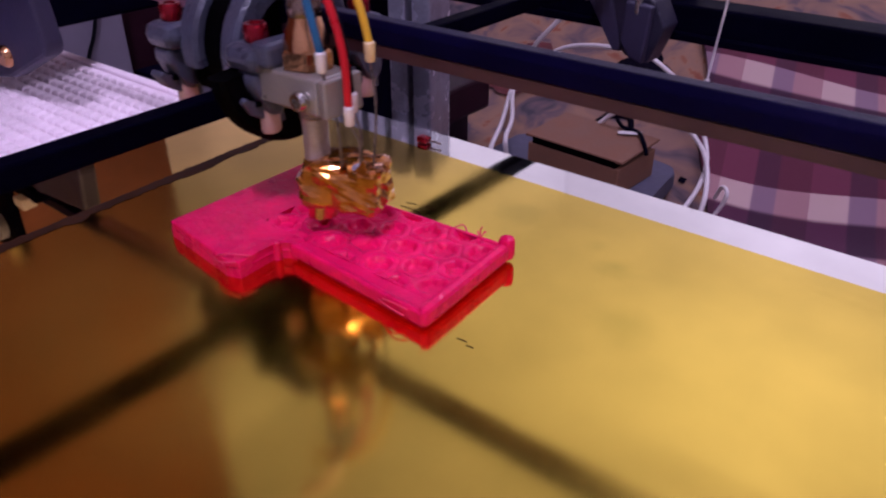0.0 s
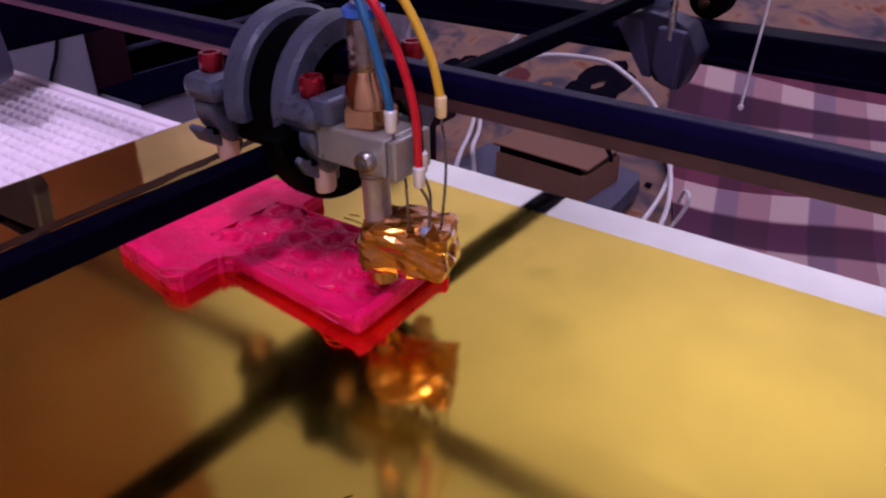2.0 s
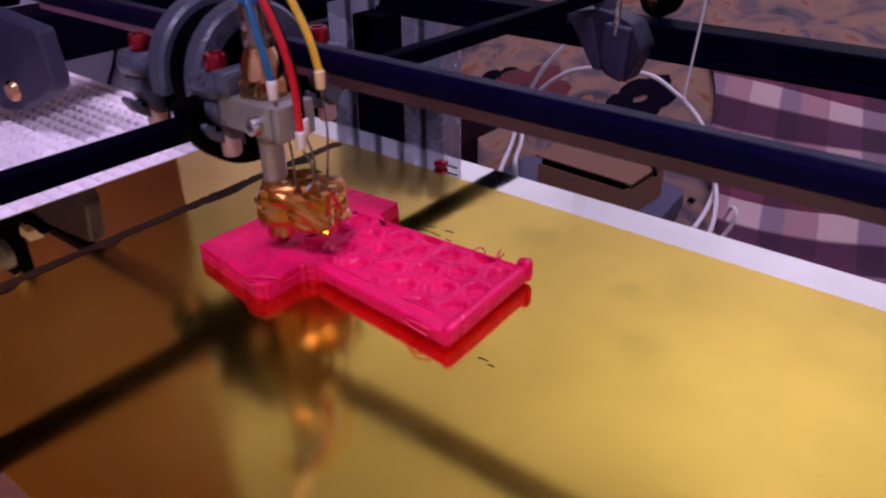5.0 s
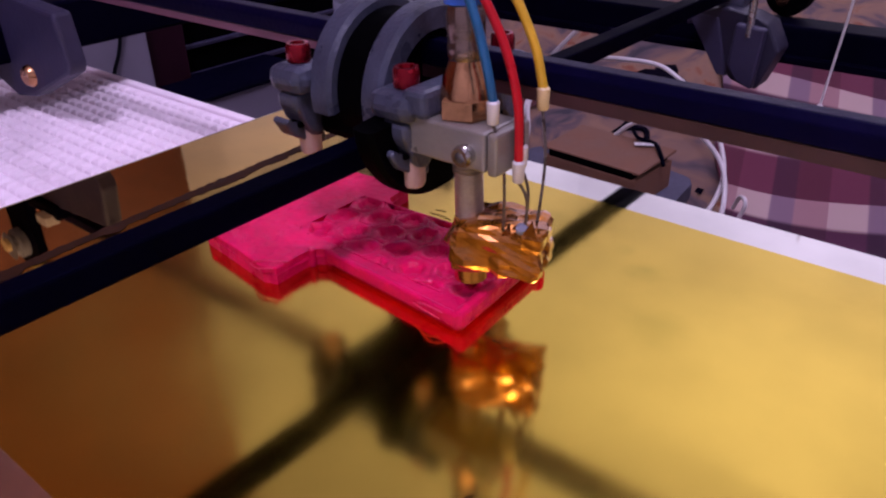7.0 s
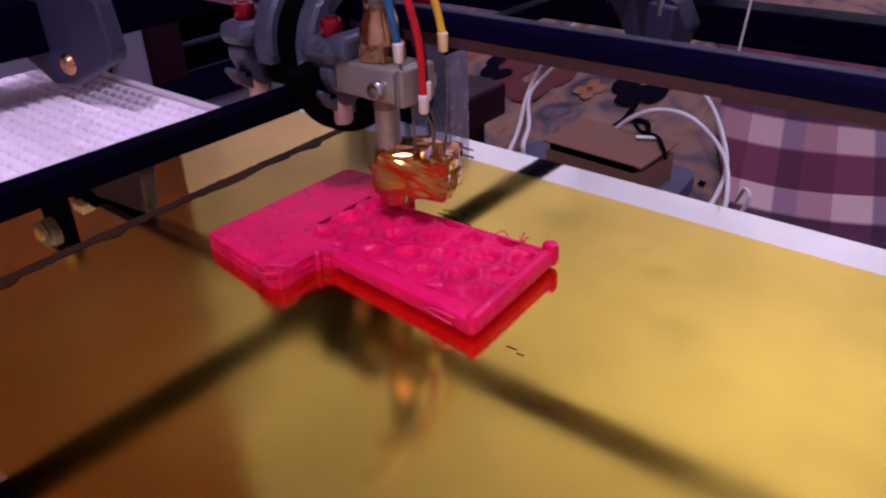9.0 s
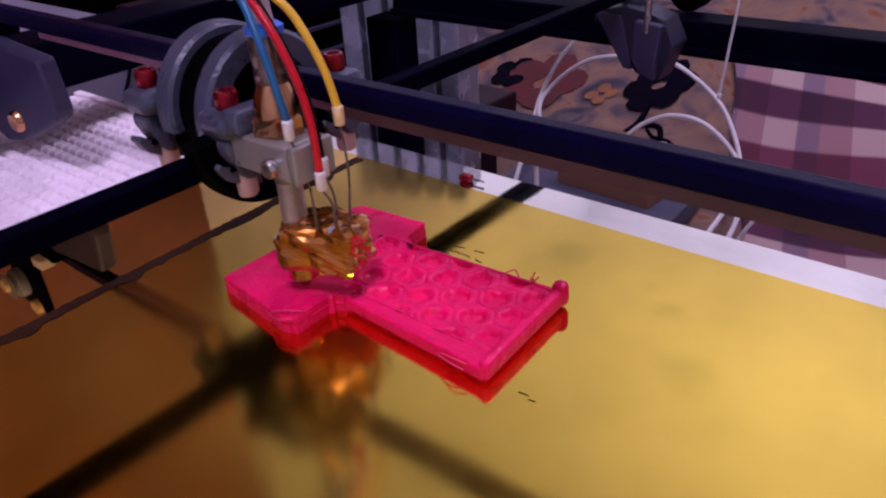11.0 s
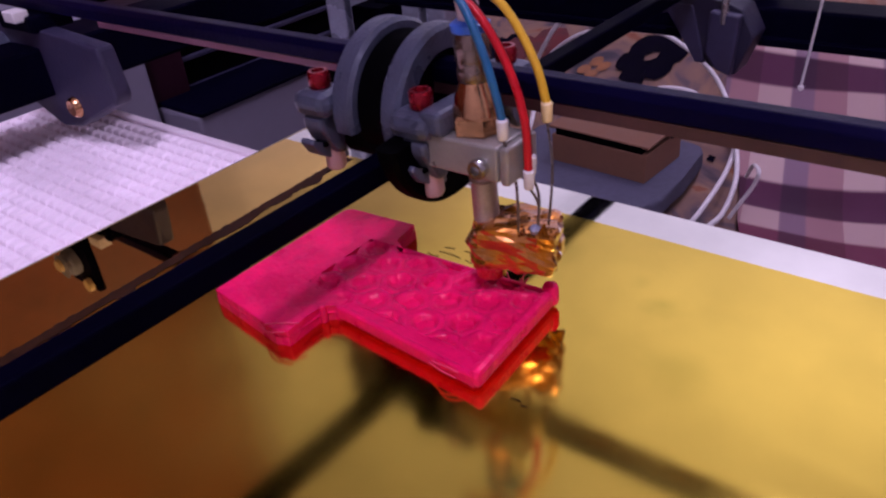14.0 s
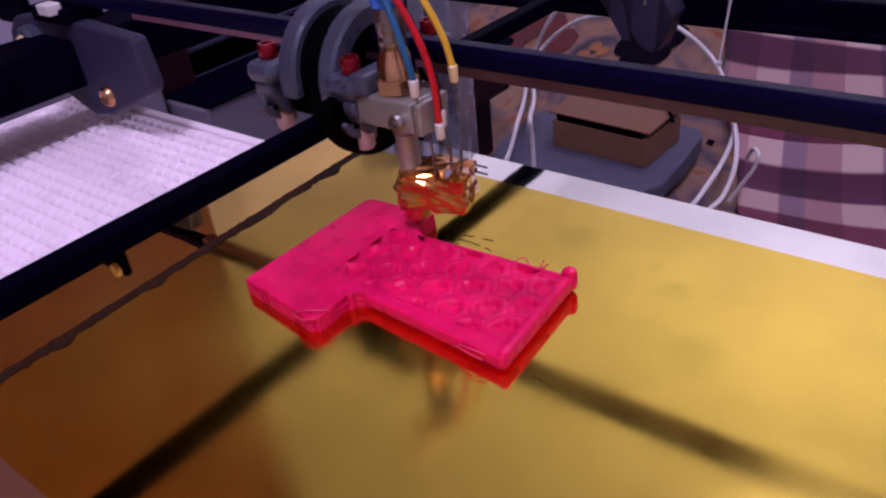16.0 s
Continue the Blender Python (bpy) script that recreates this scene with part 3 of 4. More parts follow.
def build_bed():
    bed = thing("print_bed", "mirror glass print bed covered in yellow film", "print bed")
    part("mirror", box(mesh(), EDGE_X, 0.32, -0.30, EDGE_Y, -0.004, 0.0, bevel=0.0003), MIRROR, bed, "bare mirror glass margin")
    # four overlapping strips of film
    def seam_x(y):
        return -0.0500 - 0.034 * (y + 0.05)
    part("film", prism(mesh(), [(EDGE_X + 0.0005, FILM_Y0), (seam_x(FILM_Y0), FILM_Y0), (seam_x(FILM_Y), FILM_Y), (EDGE_X + 0.0005, FILM_Y)], 0.00012), CLEAN_KAPTON, bed, "clean glossy strip of yellow film")
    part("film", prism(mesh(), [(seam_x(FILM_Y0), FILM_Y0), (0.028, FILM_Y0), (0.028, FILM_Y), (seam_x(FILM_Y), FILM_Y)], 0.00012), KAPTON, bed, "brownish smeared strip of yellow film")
    xs = [0.028, 0.105, 0.205, 0.318]
    for a, b in zip(xs, xs[1:]):
        part("film", box(mesh(), a, b, FILM_Y0, FILM_Y, 0.0, 0.00012), KAPTON, bed)
    # dirty edge where two strips of film meet
    bm = mesh()
    n = 320
    prev = None
    for k in range(n + 1):
        y = FILM_Y0 + (0.05 - FILM_Y0) * k / n
        x = seam_x(y)
        wl = 0.0022 + 0.0010 * abs(noise.noise((y * 300, 0.2, 0)))
        wr = 0.0005 + 0.0042 * max(0, noise.noise((y * 130, 7.2, 0)) - 0.05) + 0.0010 * max(0, noise.noise((y * 500, 3.2, 0)))
        pair = (bm.verts.new((x - wl, y, 0.00022)), bm.verts.new((x + wr, y, 0.00022)))
        if prev:
            bm.faces.new((prev[0], prev[1], pair[1], pair[0]))
        prev = pair
    part("film_seam", bm, SEAM, bed, "grimy dark seam between strips of film")
    part("glass_edge", box(mesh(), EDGE_X - 0.0009, EDGE_X - 0.0001, -0.30, EDGE_Y, -0.004, -0.0002), GLASS_EDGE, bed)
    part("carrier", box(mesh(), EDGE_X + 0.01, 0.31, -0.29, EDGE_Y - 0.012, -0.016, -0.0045, bevel=0.001), BLACK_FRAME, bed)


def build_pad():
    """Ribbed white pad level with the bed."""
    pad = thing("ribbed_pad", "white ribbed pad with square nubs beside the print bed", "pad")
    x1, x0, y1 = EDGE_X - 0.0025, -0.205, 0.0445
    part("sheet", box(mesh(), x0, x1, -0.22, y1, -0.010, -0.0035, bevel=0.0008), PAD_WHITE, pad)
    step = 0.0046
    verts, faces = [], []
    for i in range(30):
        for j in range(56):
            cx, cy = x1 - 0.0030 - i * step, y1 - 0.0070 - j * step
            if cx < x0 + 0.004:
                continue
            k = len(verts)
            for half, z in ((0.0021, -0.0035), (0.0017, -0.0026), (0.0010, -0.0021)):
                verts += [(cx + sx * half, cy + sy * half, z) for sx, sy in ((-1, -1), (1, -1), (1, 1), (-1, 1))]
            for u in (0, 4):
                faces += [(k + u + q, k + u + (q + 1) % 4, k + u + 4 + (q + 1) % 4, k + u + 4 + q) for q in range(4)]
            faces.append((k + 8, k + 9, k + 10, k + 11))
    me = bpy.data.meshes.new("nub_field")
    me.from_pydata(verts, [], faces)
    me.materials.append(PAD_WHITE)
    nubs = new("nub_field", me)
    nubs.parent = pad
    tagged(nubs, kind="stuff")
    part("rim", box(mesh(), x0, x1, y1 - 0.0035, y1, -0.0037, -0.0022, bevel=0.0006), PAD_WHITE, pad)
    tray = tagged(part("pad_shelf", box(mesh(), -0.225, x1, -0.225, y1, -0.022, -0.0102), BLACK_FRAME), "black shelf under the ribbed pad", "shelf")
    return pad, tray


def build_frame():
    fr = thing("printer_frame", "black aluminium printer frame", "printer frame")
    part("rear_rail", box(mesh(), -0.160, 0.55, 0.182, 0.197, 0.0040, 0.0160, bevel=0.001), BLACK_FRAME, fr)
    part("rail_lip", box(mesh(), -0.160, 0.55, 0.1795, 0.1825, 0.0035, 0.0065, bevel=0.0006), BLACK_FRAME, fr)
    part("side_rail", box(mesh(), -0.178, -0.1545, -0.35, 0.1815, 0.0142, 0.0300, bevel=0.001), BLACK_FRAME, fr)
    for x, y in ((-0.169, 0.19), (0.54, 0.19), (-0.169, -0.34)):
        part("post", box(mesh(), x - 0.010, x + 0.010, y - 0.008, y + 0.008, -0.215, 0.0, bevel=0.001), BLACK_FRAME, fr)
    return fr


# ---- pink print ----
def build_print():
    pr = thing("pink_print", "bright pink plastic T-shaped print with honeycomb infill", "3D print")
    bar = [(-0.0278, -0.0179), (-0.0060, -0.0208), (-0.0030, -0.0198), (-0.0034, -0.0118), (-0.0031, -0.0104), (-0.0024, -0.0095), (-0.0012, -0.0087), (0.0004, -0.0084), (0.0010, -0.0060), (-0.0020, 0.0150), (-0.0068, 0.0168), (-0.0074, 0.0245), (-0.0262, 0.0231), (-0.0275, 0.0215)]
    part("crossbar", prism(mesh(), bar, 0.0026, pose(0, 0, -0.00045)), PINK, pr)
    skin = bar[:8] + [(0.0004, -0.0058), (-0.0124, -0.0058), (-0.0124, 0.0148), (-0.0022, 0.0148)] + bar[10:]
    part("top_skin", prism(mesh(), skin, 0.0018, pose(0, 0, 0.0021), 0.00035), PINK, pr)
    stem = [(-0.0018, -0.0079), (0.0344, -0.0106), (0.0350, -0.0098), (0.0331, 0.0164), (-0.0018, 0.0148)]
    part("stem_floor", prism(mesh(), stem, 0.0024, pose(0, 0, -0.00045)), PINK, pr)
    # solid margin along the near side, then rows of shallow honeycomb cells
    part("margin", prism(mesh(), [(0.0002, -0.0080), (0.0348, -0.0104), (0.0348, -0.0064), (0.0002, -0.0050)], 0.0026, pose(0, 0, 0.0011), 0.0004), PINK, pr)
    R, H0, H1 = 0.0044, 0.0020, 0.0038
    w = math.sqrt(3) * R
    for i in range(0, 7):
        for j in range(-1, 4):
            cx, cy = -0.0085 + i * 1.5 * R, -0.0033 + (j + 0.5 * (i % 2)) * w
            lo, hi = -0.0062 - 0.03 * max(cx, 0), 0.0148 + 0.045 * max(cx, 0)
            if cx > 0.0335 or cy < lo - 0.3 * R or cy > hi + 0.3 * R:
                continue
            hc = mesh()
            rings = []
            for rad, z in ((R, H0), (R * 1.03, H1 - 0.0002), (R * 0.99, H1 - 0.00004), (R * 0.84, H1 + 0.00005), (R * 0.72, H1), (R * 0.63, H1 - 0.0002), (R * 0.55, H1 - 0.0006), (R * 0.46, H1 - 0.0010), (R * 0.1, H1 - 0.0011)):
                ring = []
                for q in range(24):
                    a = math.pi / 12 * q
                    hexa = 0.866 / math.cos((a + math.pi / 6) % (math.pi / 3) - math.pi / 6) if rad > 0.9 * R else 0.90
                    rr = rad * hexa * (1 + (0.03 if rad > 0.8 * R else 0.42) * noise.noise((cx * 900, cy * 900 + 1.3 * math.sin(a), 2.1 * math.cos(a))))
                    y = min(max(cy + rr * math.sin(a + math.pi / 6), lo), hi)
                    ring.append(hc.verts.new((min(max(cx + rr * math.cos(a + math.pi / 6), -0.0126), 0.0345), y, z + 0.0003 * noise.noise((cx * 700 + q * 0.5, cy * 700, rad * 900)))))
                rings.append(ring)
            for a, b in zip(rings, rings[1:]):
                for q in range(24):
                    f = hc.faces.new((a[q], a[(q + 1) % 24], b[(q + 1) % 24], b[q]))
                    f.smooth = True
            hc.faces.new(rings[-1])
            bmesh.ops.remove_doubles(hc, verts=hc.verts, dist=1e-7)
            part("honeycomb_cell", hc, PINK, pr)

    # overhanging side walls and raised end lip
    def wall(x0, y0, x1, y1, th, low, h, bevel):
        d = Vector((x1 - x0, y1 - y0, 0))
        ang = math.degrees(math.atan2(d.y, d.x))
        return box(mesh(), 0, d.length, -th / 2, th / 2, low, h, pose(x0, y0, 0, 0, 0, ang), bevel)
    part("side_wall", wall(-0.001, -0.0082, 0.0352, -0.0107, 0.0014, 0.0009, 0.0038, 0.0005), PINK, pr)
    part("side_wall", wall(-0.003, 0.0150, 0.0335, 0.0170, 0.0014, 0.0009, 0.0038, 0.0005), PINK, pr)
    part("end_lip", wall(0.0350, -0.0112, 0.0334, 0.0182, 0.0024, 0.0007, 0.0047, 0.0010), PINK, pr)
    part("lip_knob", turned(mesh(), [(0.0014, 0.0011), (0.0017, 0.0018), (0.0017, 0.0046), (0.0014, 0.0054), (0.0007, 0.0058)], pose(0.0335, 0.0172, 0), 16), PINK, pr, "rounded end of the lip")
    part("corner_bead", turned(mesh(), [(0.0008, 0.0002), (0.0008, 0.0040), (0.0005, 0.0043)], pose(-0.0030, -0.0104, 0), 12), PINK, pr)
    for pts in ([(0.0275, 0.0165, 0.0035), (0.0273, 0.0169, 0.0052), (0.0278, 0.0168, 0.0062)], [(0.0275, 0.0165, 0.0035), (0.0280, 0.0170, 0.0047), (0.0285, 0.0172, 0.0052)],
                [(0.0280, 0.0165, 0.0035), (0.0272, 0.0163, 0.0046), (0.0268, 0.0166, 0.0050)], [(0.026, -0.0112, 0.003), (0.029, -0.0120, 0.0040), (0.032, -0.0116, 0.0035)],
                [(0.025, -0.0112, 0.0025), (0.0285, -0.0122, 0.0028), (0.0315, -0.0119, 0.0022)], [(-0.0100, -0.0205, 0.0030), (-0.0065, -0.0218, 0.0036), (-0.003, -0.0205, 0.0042)],
                [(-0.0090, -0.0205, 0.0036), (-0.0055, -0.0200, 0.0050), (-0.0025, -0.0170, 0.0042)], [(0.0240, 0.0172, 0.003), (0.0215, 0.0190, 0.0035), (0.0200, 0.0178, 0.0030)]):
        part("stray_thread", sweep(mesh(), pts, 0.00016, 6, 5), HAIR, pr)
    for pts in ([(0.0412, -0.0092, 0.0002), (0.0422, -0.0090, 0.0002), (0.0432, -0.0090, 0.0002)], [(0.0436, -0.0098, 0.0002), (0.0450, -0.0096, 0.0002)],
                [(0.001, 0.0225, 0.0002), (0.004, 0.0228, 0.0003), (0.007, 0.0225, 0.0002)], [(0.0085, 0.0224, 0.0002), (0.0105, 0.0220, 0.0002)], [(0.001, 0.0245, 0.0002), (0.0035, 0.0252, 0.0002)],
                [(0.0060, 0.0254, 0.0002), (0.0085, 0.0258, 0.0002)], [(-0.001, 0.0208, 0.0002), (0.0012, 0.0204, 0.0003), (0.0020, 0.0209, 0.0002)], [(0.0590, -0.0405, 0.0002), (0.0597, -0.0393, 0.0002)]):
        tagged(part("thread_scrap", sweep(mesh(), pts, 0.00007, 6, 5), SEAM), "hair-thin scrap of plastic thread on the yellow film", "plastic scrap", "plastic scraps on the bed")


# ---- gantry ----
GX, GZ, GHALF, BY, BZ, HALF = -0.0233, 0.0266, 0.0024, 0.0117, 0.0431, 0.0022


def build_bars():
    g = thing("long_bar", "black square aluminium gantry bar under the print head", "gantry bar")
    part("tube", box(mesh(), GX - GHALF, GX + GHALF, -0.34, 0.200, GZ - GHALF, GZ + GHALF, bevel=0.0005), BLACK_BAR, g)
    # carriage at the rear rail
    c = part("rear_carriage", prism(mesh(), [(-0.0335, 0.0155), (-0.0222, 0.0194), (-0.0205, 0.0043), (-0.0150, -0.0012), (-0.0062, -0.0031), (-0.0009, 0.0105), (-0.0057, 0.0191), (-0.0100, 0.0205), (-0.0200, 0.0230), (-0.0330, 0.0200)], 0.012,
                                     Matrix(((1, 0, 0, 0), (0, 0, -1, 0.178), (0, 1, 0, 0), (0, 0, 0, 1))), 0.0008), DARK_PLATE, g, "faceted grey plastic end carriage")
    part("facet", prism(mesh(), [(-0.0150, 0.0190), (-0.0158, 0.0050), (-0.0118, -0.0005), (-0.0065, -0.0022), (-0.0050, 0.0180)], 0.004, Matrix(((1, 0, 0, 0), (0, 0, -1, 0.166), (0, 1, 0, 0), (0, 0, 0, 1))), 0.0008), GREY_PLATE, c)
    part("wing", prism(mesh(), [(-0.0335, 0.0200), (-0.0222, 0.0194), (-0.0165, 0.0000), (-0.0200, 0.0000)], 0.004, Matrix(((1, 0, 0, 0), (0, 0, -1, 0.1695), (0, 1, 0, 0), (0, 0, 0, 1))), 0.0006), GREY_PLATE, c)
    part("pin", turned(mesh(), [(0.0013, 0.015), (0.0013, 0.036)], pose(-0.0105, 0.163, 0), 14), STEEL, c)
    pul = part("pulley", turned(mesh(), [(0.0075, 0), (0.0075, 0.002), (0.0062, 0.002), (0.0062, 0.006), (0.0075, 0.006), (0.0075, 0.008)], pose(-0.0085, 0.200, 0.0240, 90, 0, 0), 24), BLACK_RUBBER, g)
    part("bolt", turned(mesh(), [(0.0022, 0), (0.0022, 0.003)], pose(-0.0093, 0.192, 0.0225, 90, 0, 0), 14), BRASS, pul)
    part("idler", turned(mesh(), [(0.0045, 0), (0.0045, 0.006)], pose(-0.021, 0.178, 0.0235, 90, 0, 0), 20), GREY_PRINT, g)
    cord = part("cord", sweep(mesh(), [(0.0160, 0.1785, 0.06), (0.0155, 0.1785, 0.03), (0.0142, 0.1784, 0.010), (0.0128, 0.1783, -0.0080)], 0.00045, 6), WHITE_PLASTIC, g, "thin white hanging cord")
    part("knot", turned(mesh(), [(0.0003, -0.0012), (0.0010, -0.0005), (0.0010, 0.0005), (0.0003, 0.0012)], pose(0.0128, 0.1783, -0.0086), 8), WHITE_PLASTIC, cord)

    b = thing("cross_bar", "black square aluminium gantry bar above the print bed", "gantry bar")
    part("tube", prism(mesh(), [(-HALF, -HALF), (HALF, -HALF), (HALF, HALF - 0.0005), (HALF - 0.0005, HALF), (-HALF + 0.0009, HALF), (-HALF, HALF - 0.0014)], 0.545, Matrix(((0, 0, 1, -0.185), (1, 0, 0, BY), (0, 1, 0, BZ), (0, 0, 0, 1))), 0.0003), NAVY_BAR, b)
    # bed reflection and pad bounce are coloured into the strip's two lengths
    part("lower_strip", box(mesh(), -0.005, 0.355, BY - HALF + 0.0002, BY + HALF - 0.0002, BZ - HALF - 0.0023, BZ - HALF - 0.0001), STRIP_BROWN, b, "thin strip under the bar, bed's reflection put into its red-brown colour")
    part("lower_strip", box(mesh(), -0.120, -0.0055, BY - HALF + 0.0002, BY + HALF - 0.0002, BZ - HALF - 0.0017, BZ - HALF - 0.0001), STRIP_PINK, b, "thin strip under the bar, pad's bounce light put into its pinkish colour")
    plate = [(-0.1905, 0.0345), (-0.1976, 0.0290), (-0.2005, 0.0220), (-0.1960, 0.0175), (-0.1570, 0.0030), (-0.1444, 0.0050), (-0.1180, 0.0165), (-0.1164, 0.0195), (-0.1190, 0.0340), (-0.1645, 0.0370)]
    c = part("side_carriage", prism(mesh(), plate, 0.006, Matrix(((1, 0, 0, 0), (0, 0, -1, 0.012), (0, 1, 0, 0), (0, 0, 0, 1))), 0.0012), GREY_PLATE, b, "grey plastic plate carriage")
    part("bolt", turned(mesh(), [(0.0036, 0), (0.0034, 0.0012), (0.0026, 0.0022)], pose(-0.1430, 0.0062, 0.0123, 90, 0, 0), 18), BRASS, c, "copper bolt head")
    part("roller", turned(mesh(), [(0.0060, 0), (0.0060, 0.004), (0.005, 0.005)], pose(-0.1790, 0.0065, 0.0270, 90, 0, 0), 24), GREY_PRINT, c)
    part("washer", turned(mesh(), [(0.0036, 0), (0.0032, 0.0012)], pose(-0.1790, 0.0013, 0.0270, 90, 0, 0), 18), CREAM_PLASTIC, c, "pale round bolt head")
    up = part("upper_plate", box(mesh(), -0.2100, -0.1880, 0.0090, 0.0125, 0.0300, 0.0790, bevel=0.001), BLACK_FRAME, c)
    part("pulley", turned(mesh(), [(0.0060, 0), (0.0060, 0.003), (0.0048, 0.0035), (0.0048, 0.0050), (0.0058, 0.0055)], pose(-0.2010, 0.0089, 0.0670, 90, 0, 0), 24), GREY_CLOTH, up, "grey belt pulley")
    part("cap", turned(mesh(), [(0.0030, 0), (0.0028, 0.0014)], pose(-0.2010, 0.0030, 0.0660, 90, 0, 0), 18), CREAM_PLASTIC, up, "cream pulley cap")
    part("nut", turned(mesh(), [(0.0030, 0), (0.0028, 0.0020)], pose(-0.1930, 0.0088, 0.0760, 90, 0, 0), 12), CREAM_PLASTIC, up)
    part("upper_block", box(mesh(), -0.172, -0.150, 0.004, 0.018, 0.0352, 0.0405, bevel=0.001), BLACK_FRAME, c)
    part("belt_clip", box(mesh(), -0.1600, -0.1530, 0.001, 0.006, 0.0390, 0.0425, bevel=0.0005), WHITE_PLASTIC, c, "small white belt clip")
    return g, b


def ring_plate(x0, x1, r_out, r_in):
    """Half-open clamp ring round the cross bar, between two x planes."""
    bm = mesh()
    n = 40
    loops = []
    for k in range(n + 1):
        a = radians(-12) + radians(204) * k / n
        c, s = math.cos(a), math.sin(a)
        loops.append([bm.verts.new((x, BY + r * c, 0.0357 + r * s)) for x, r in ((x0, r_in), (x0, r_out - 0.0008), (x0 + 0.0008, r_out), (x1 - 0.0008, r_out), (x1, r_out - 0.0008), (x1, r_in))])
    for a, b in zip(loops, loops[1:]):
        for q in range(6):
            f = bm.faces.new((a[q], a[(q + 1) % 6], b[(q + 1) % 6], b[q]))
            f.smooth = q in (1, 2, 3)
    bm.faces.new(loops[0]), bm.faces.new(loops[-1][::-1])
    return bm


def build_head():
    h = thing("hot_end_carriage", "hot-end carriage with grey ring clamps and amber-wrapped heater", "printer carriage")
    along_x = Matrix(((0, 0, 1, 0), (1, 0, 0, BY), (0, 1, 0, 0.0357), (0, 0, 0, 1)))
    hub = part("hub", turned(mesh(), [(0.0120, -0.0330), (0.0138, -0.0290), (0.0138, -0.0215), (0.0112, -0.0210), (0.0112, -0.0185)], along_x, 40), BLACK_RUBBER, h, "black hub round the cross bar")
    guard = mesh()
    n = 26
    loops = []
    for k in range(n + 1):
        a = radians(185) + radians(170) * k / n
        c, q = math.cos(a), math.sin(a)
        loops.append([guard.verts.new((x, BY - 0.0050 + r * c, 0.0365 + r * q)) for x, r in ((-0.0170, 0.0080), (-0.0170, 0.0172), (-0.0160, 0.0180), (-0.0130, 0.0180), (-0.0120, 0.0172), (-0.0120, 0.0080))])
    for a, b in zip(loops, loops[1:]):
        for q in range(6):
            guard.faces.new((a[q], a[(q + 1) % 6], b[(q + 1) % 6], b[q]))
    guard.faces.new(loops[0]), guard.faces.new(loops[-1][::-1])
    part("lower_guard", guard, BLACK_RUBBER, hub, "dark round lower guard")
    part("underplate", box(mesh(), -0.0370, -0.0120, BY - 0.0125, BY + 0.0170, 0.0264, 0.0338, bevel=0.002), BLACK_RUBBER, hub)
    for x0, x1, e0, e1 in ((-0.0345, -0.0290, -0.0430, -0.0335), (-0.0215, -0.0165, -0.0172, -0.0075)):
        xm = -0.0384 if e0 < -0.03 else -0.0118
        ring = part("ring_clamp", ring_plate(x0, x1, 0.0160, 0.0113), GREY_PRINT, h, "grey printed ring clamp")
        for s in (-1, 1):
            y = BY + s * 0.0139
            part("ear", box(mesh(), e0, e1, y - 0.0048, y + 0.0048, 0.0355, 0.0408, bevel=0.0022), GREY_PRINT, ring)
            part("leg", prism(mesh(), [(-0.0040, 0.0357), (0.0036, 0.0357), (0.0040, 0.0322), (0.0036, 0.0282), (0.0018, 0.0262), (-0.0006, 0.0268), (-0.0022, 0.0300), (-0.0040, 0.0330)], 0.0058, Matrix(((0, 0, 1, xm - 0.0029), (1, 0, 0, y), (0, 1, 0, 0), (0, 0, 0, 1))), 0.0009), GREY_PRINT, ring)
            # black piece on the leg standing for the shade in a slot
            part("slot_shade", box(mesh(), xm - 0.0015, xm + 0.0016, y - 0.0030, y - 0.0012, 0.0288, 0.0299, pose(0, 0, 0), 0.0003), BLACK_RUBBER, ring)
            part("hook", prism(mesh(), [(-0.0048, 0.0312), (-0.0036, 0.0298), (0.0018, 0.0262), (0.0040, 0.0264), (0.0042, 0.0240), (0.0016, 0.0240), (-0.0040, 0.0274), (-0.0058, 0.0304)], 0.0040, Matrix(((0, 0, 1, xm - 0.0030), (1, 0, 0, y), (0, 1, 0, 0), (0, 0, 0, 1))), 0.0005), GREY_PRINT, ring)
            part("bushing", turned(mesh(), [(0.0018, 0.0226), (0.0022, 0.0233), (0.0022, 0.0300)], pose(xm, y + 0.0008, 0), 18), PINK_BUSH, ring, "pale pink bushing")
            part("screw_cap", turned(mesh(), [(0.0018, 0.0405), (0.0021, 0.0408), (0.0023, 0.0412), (0.0023, 0.0437), (0.0020, 0.0443), (0.0014, 0.0443), (0.0012, 0.0430)], pose(xm, y, 0), 22), RED_ANOD, ring, "red anodised screw head")
    arm = part("arm", box(mesh(), -0.0125, 0.0062, -0.0048, 0.0048, 0.0305, 0.0372, bevel=0.0005), ARM_GREY, h, "pale metal hot-end arm")
    part("jaw", box(mesh(), 0.0066, 0.0084, -0.0048, 0.0048, 0.0303, 0.0374, bevel=0.0005), ARM_GREY, arm)
    part("brace", box(mesh(), -0.0100, -0.0050, -0.0058, 0.0060, 0.0370, 0.0418, bevel=0.0010), GREY_PRINT, arm)
    sc = part("clamp_screw", turned(mesh(), [(0.0008, 0), (0.0017, 0.0), (0.0019, 0.0014), (0.0016, 0.0021), (0.0009, 0.0021), (0.0008, 0.0010)], pose(0.0028, -0.0048, 0.0332, 90, 0, 0), 18), STEEL, arm, "steel socket screw")
    # hot end, leaning a little
    axis = pose(0, 0, 0.0047, -2.0, -2.8, 0)
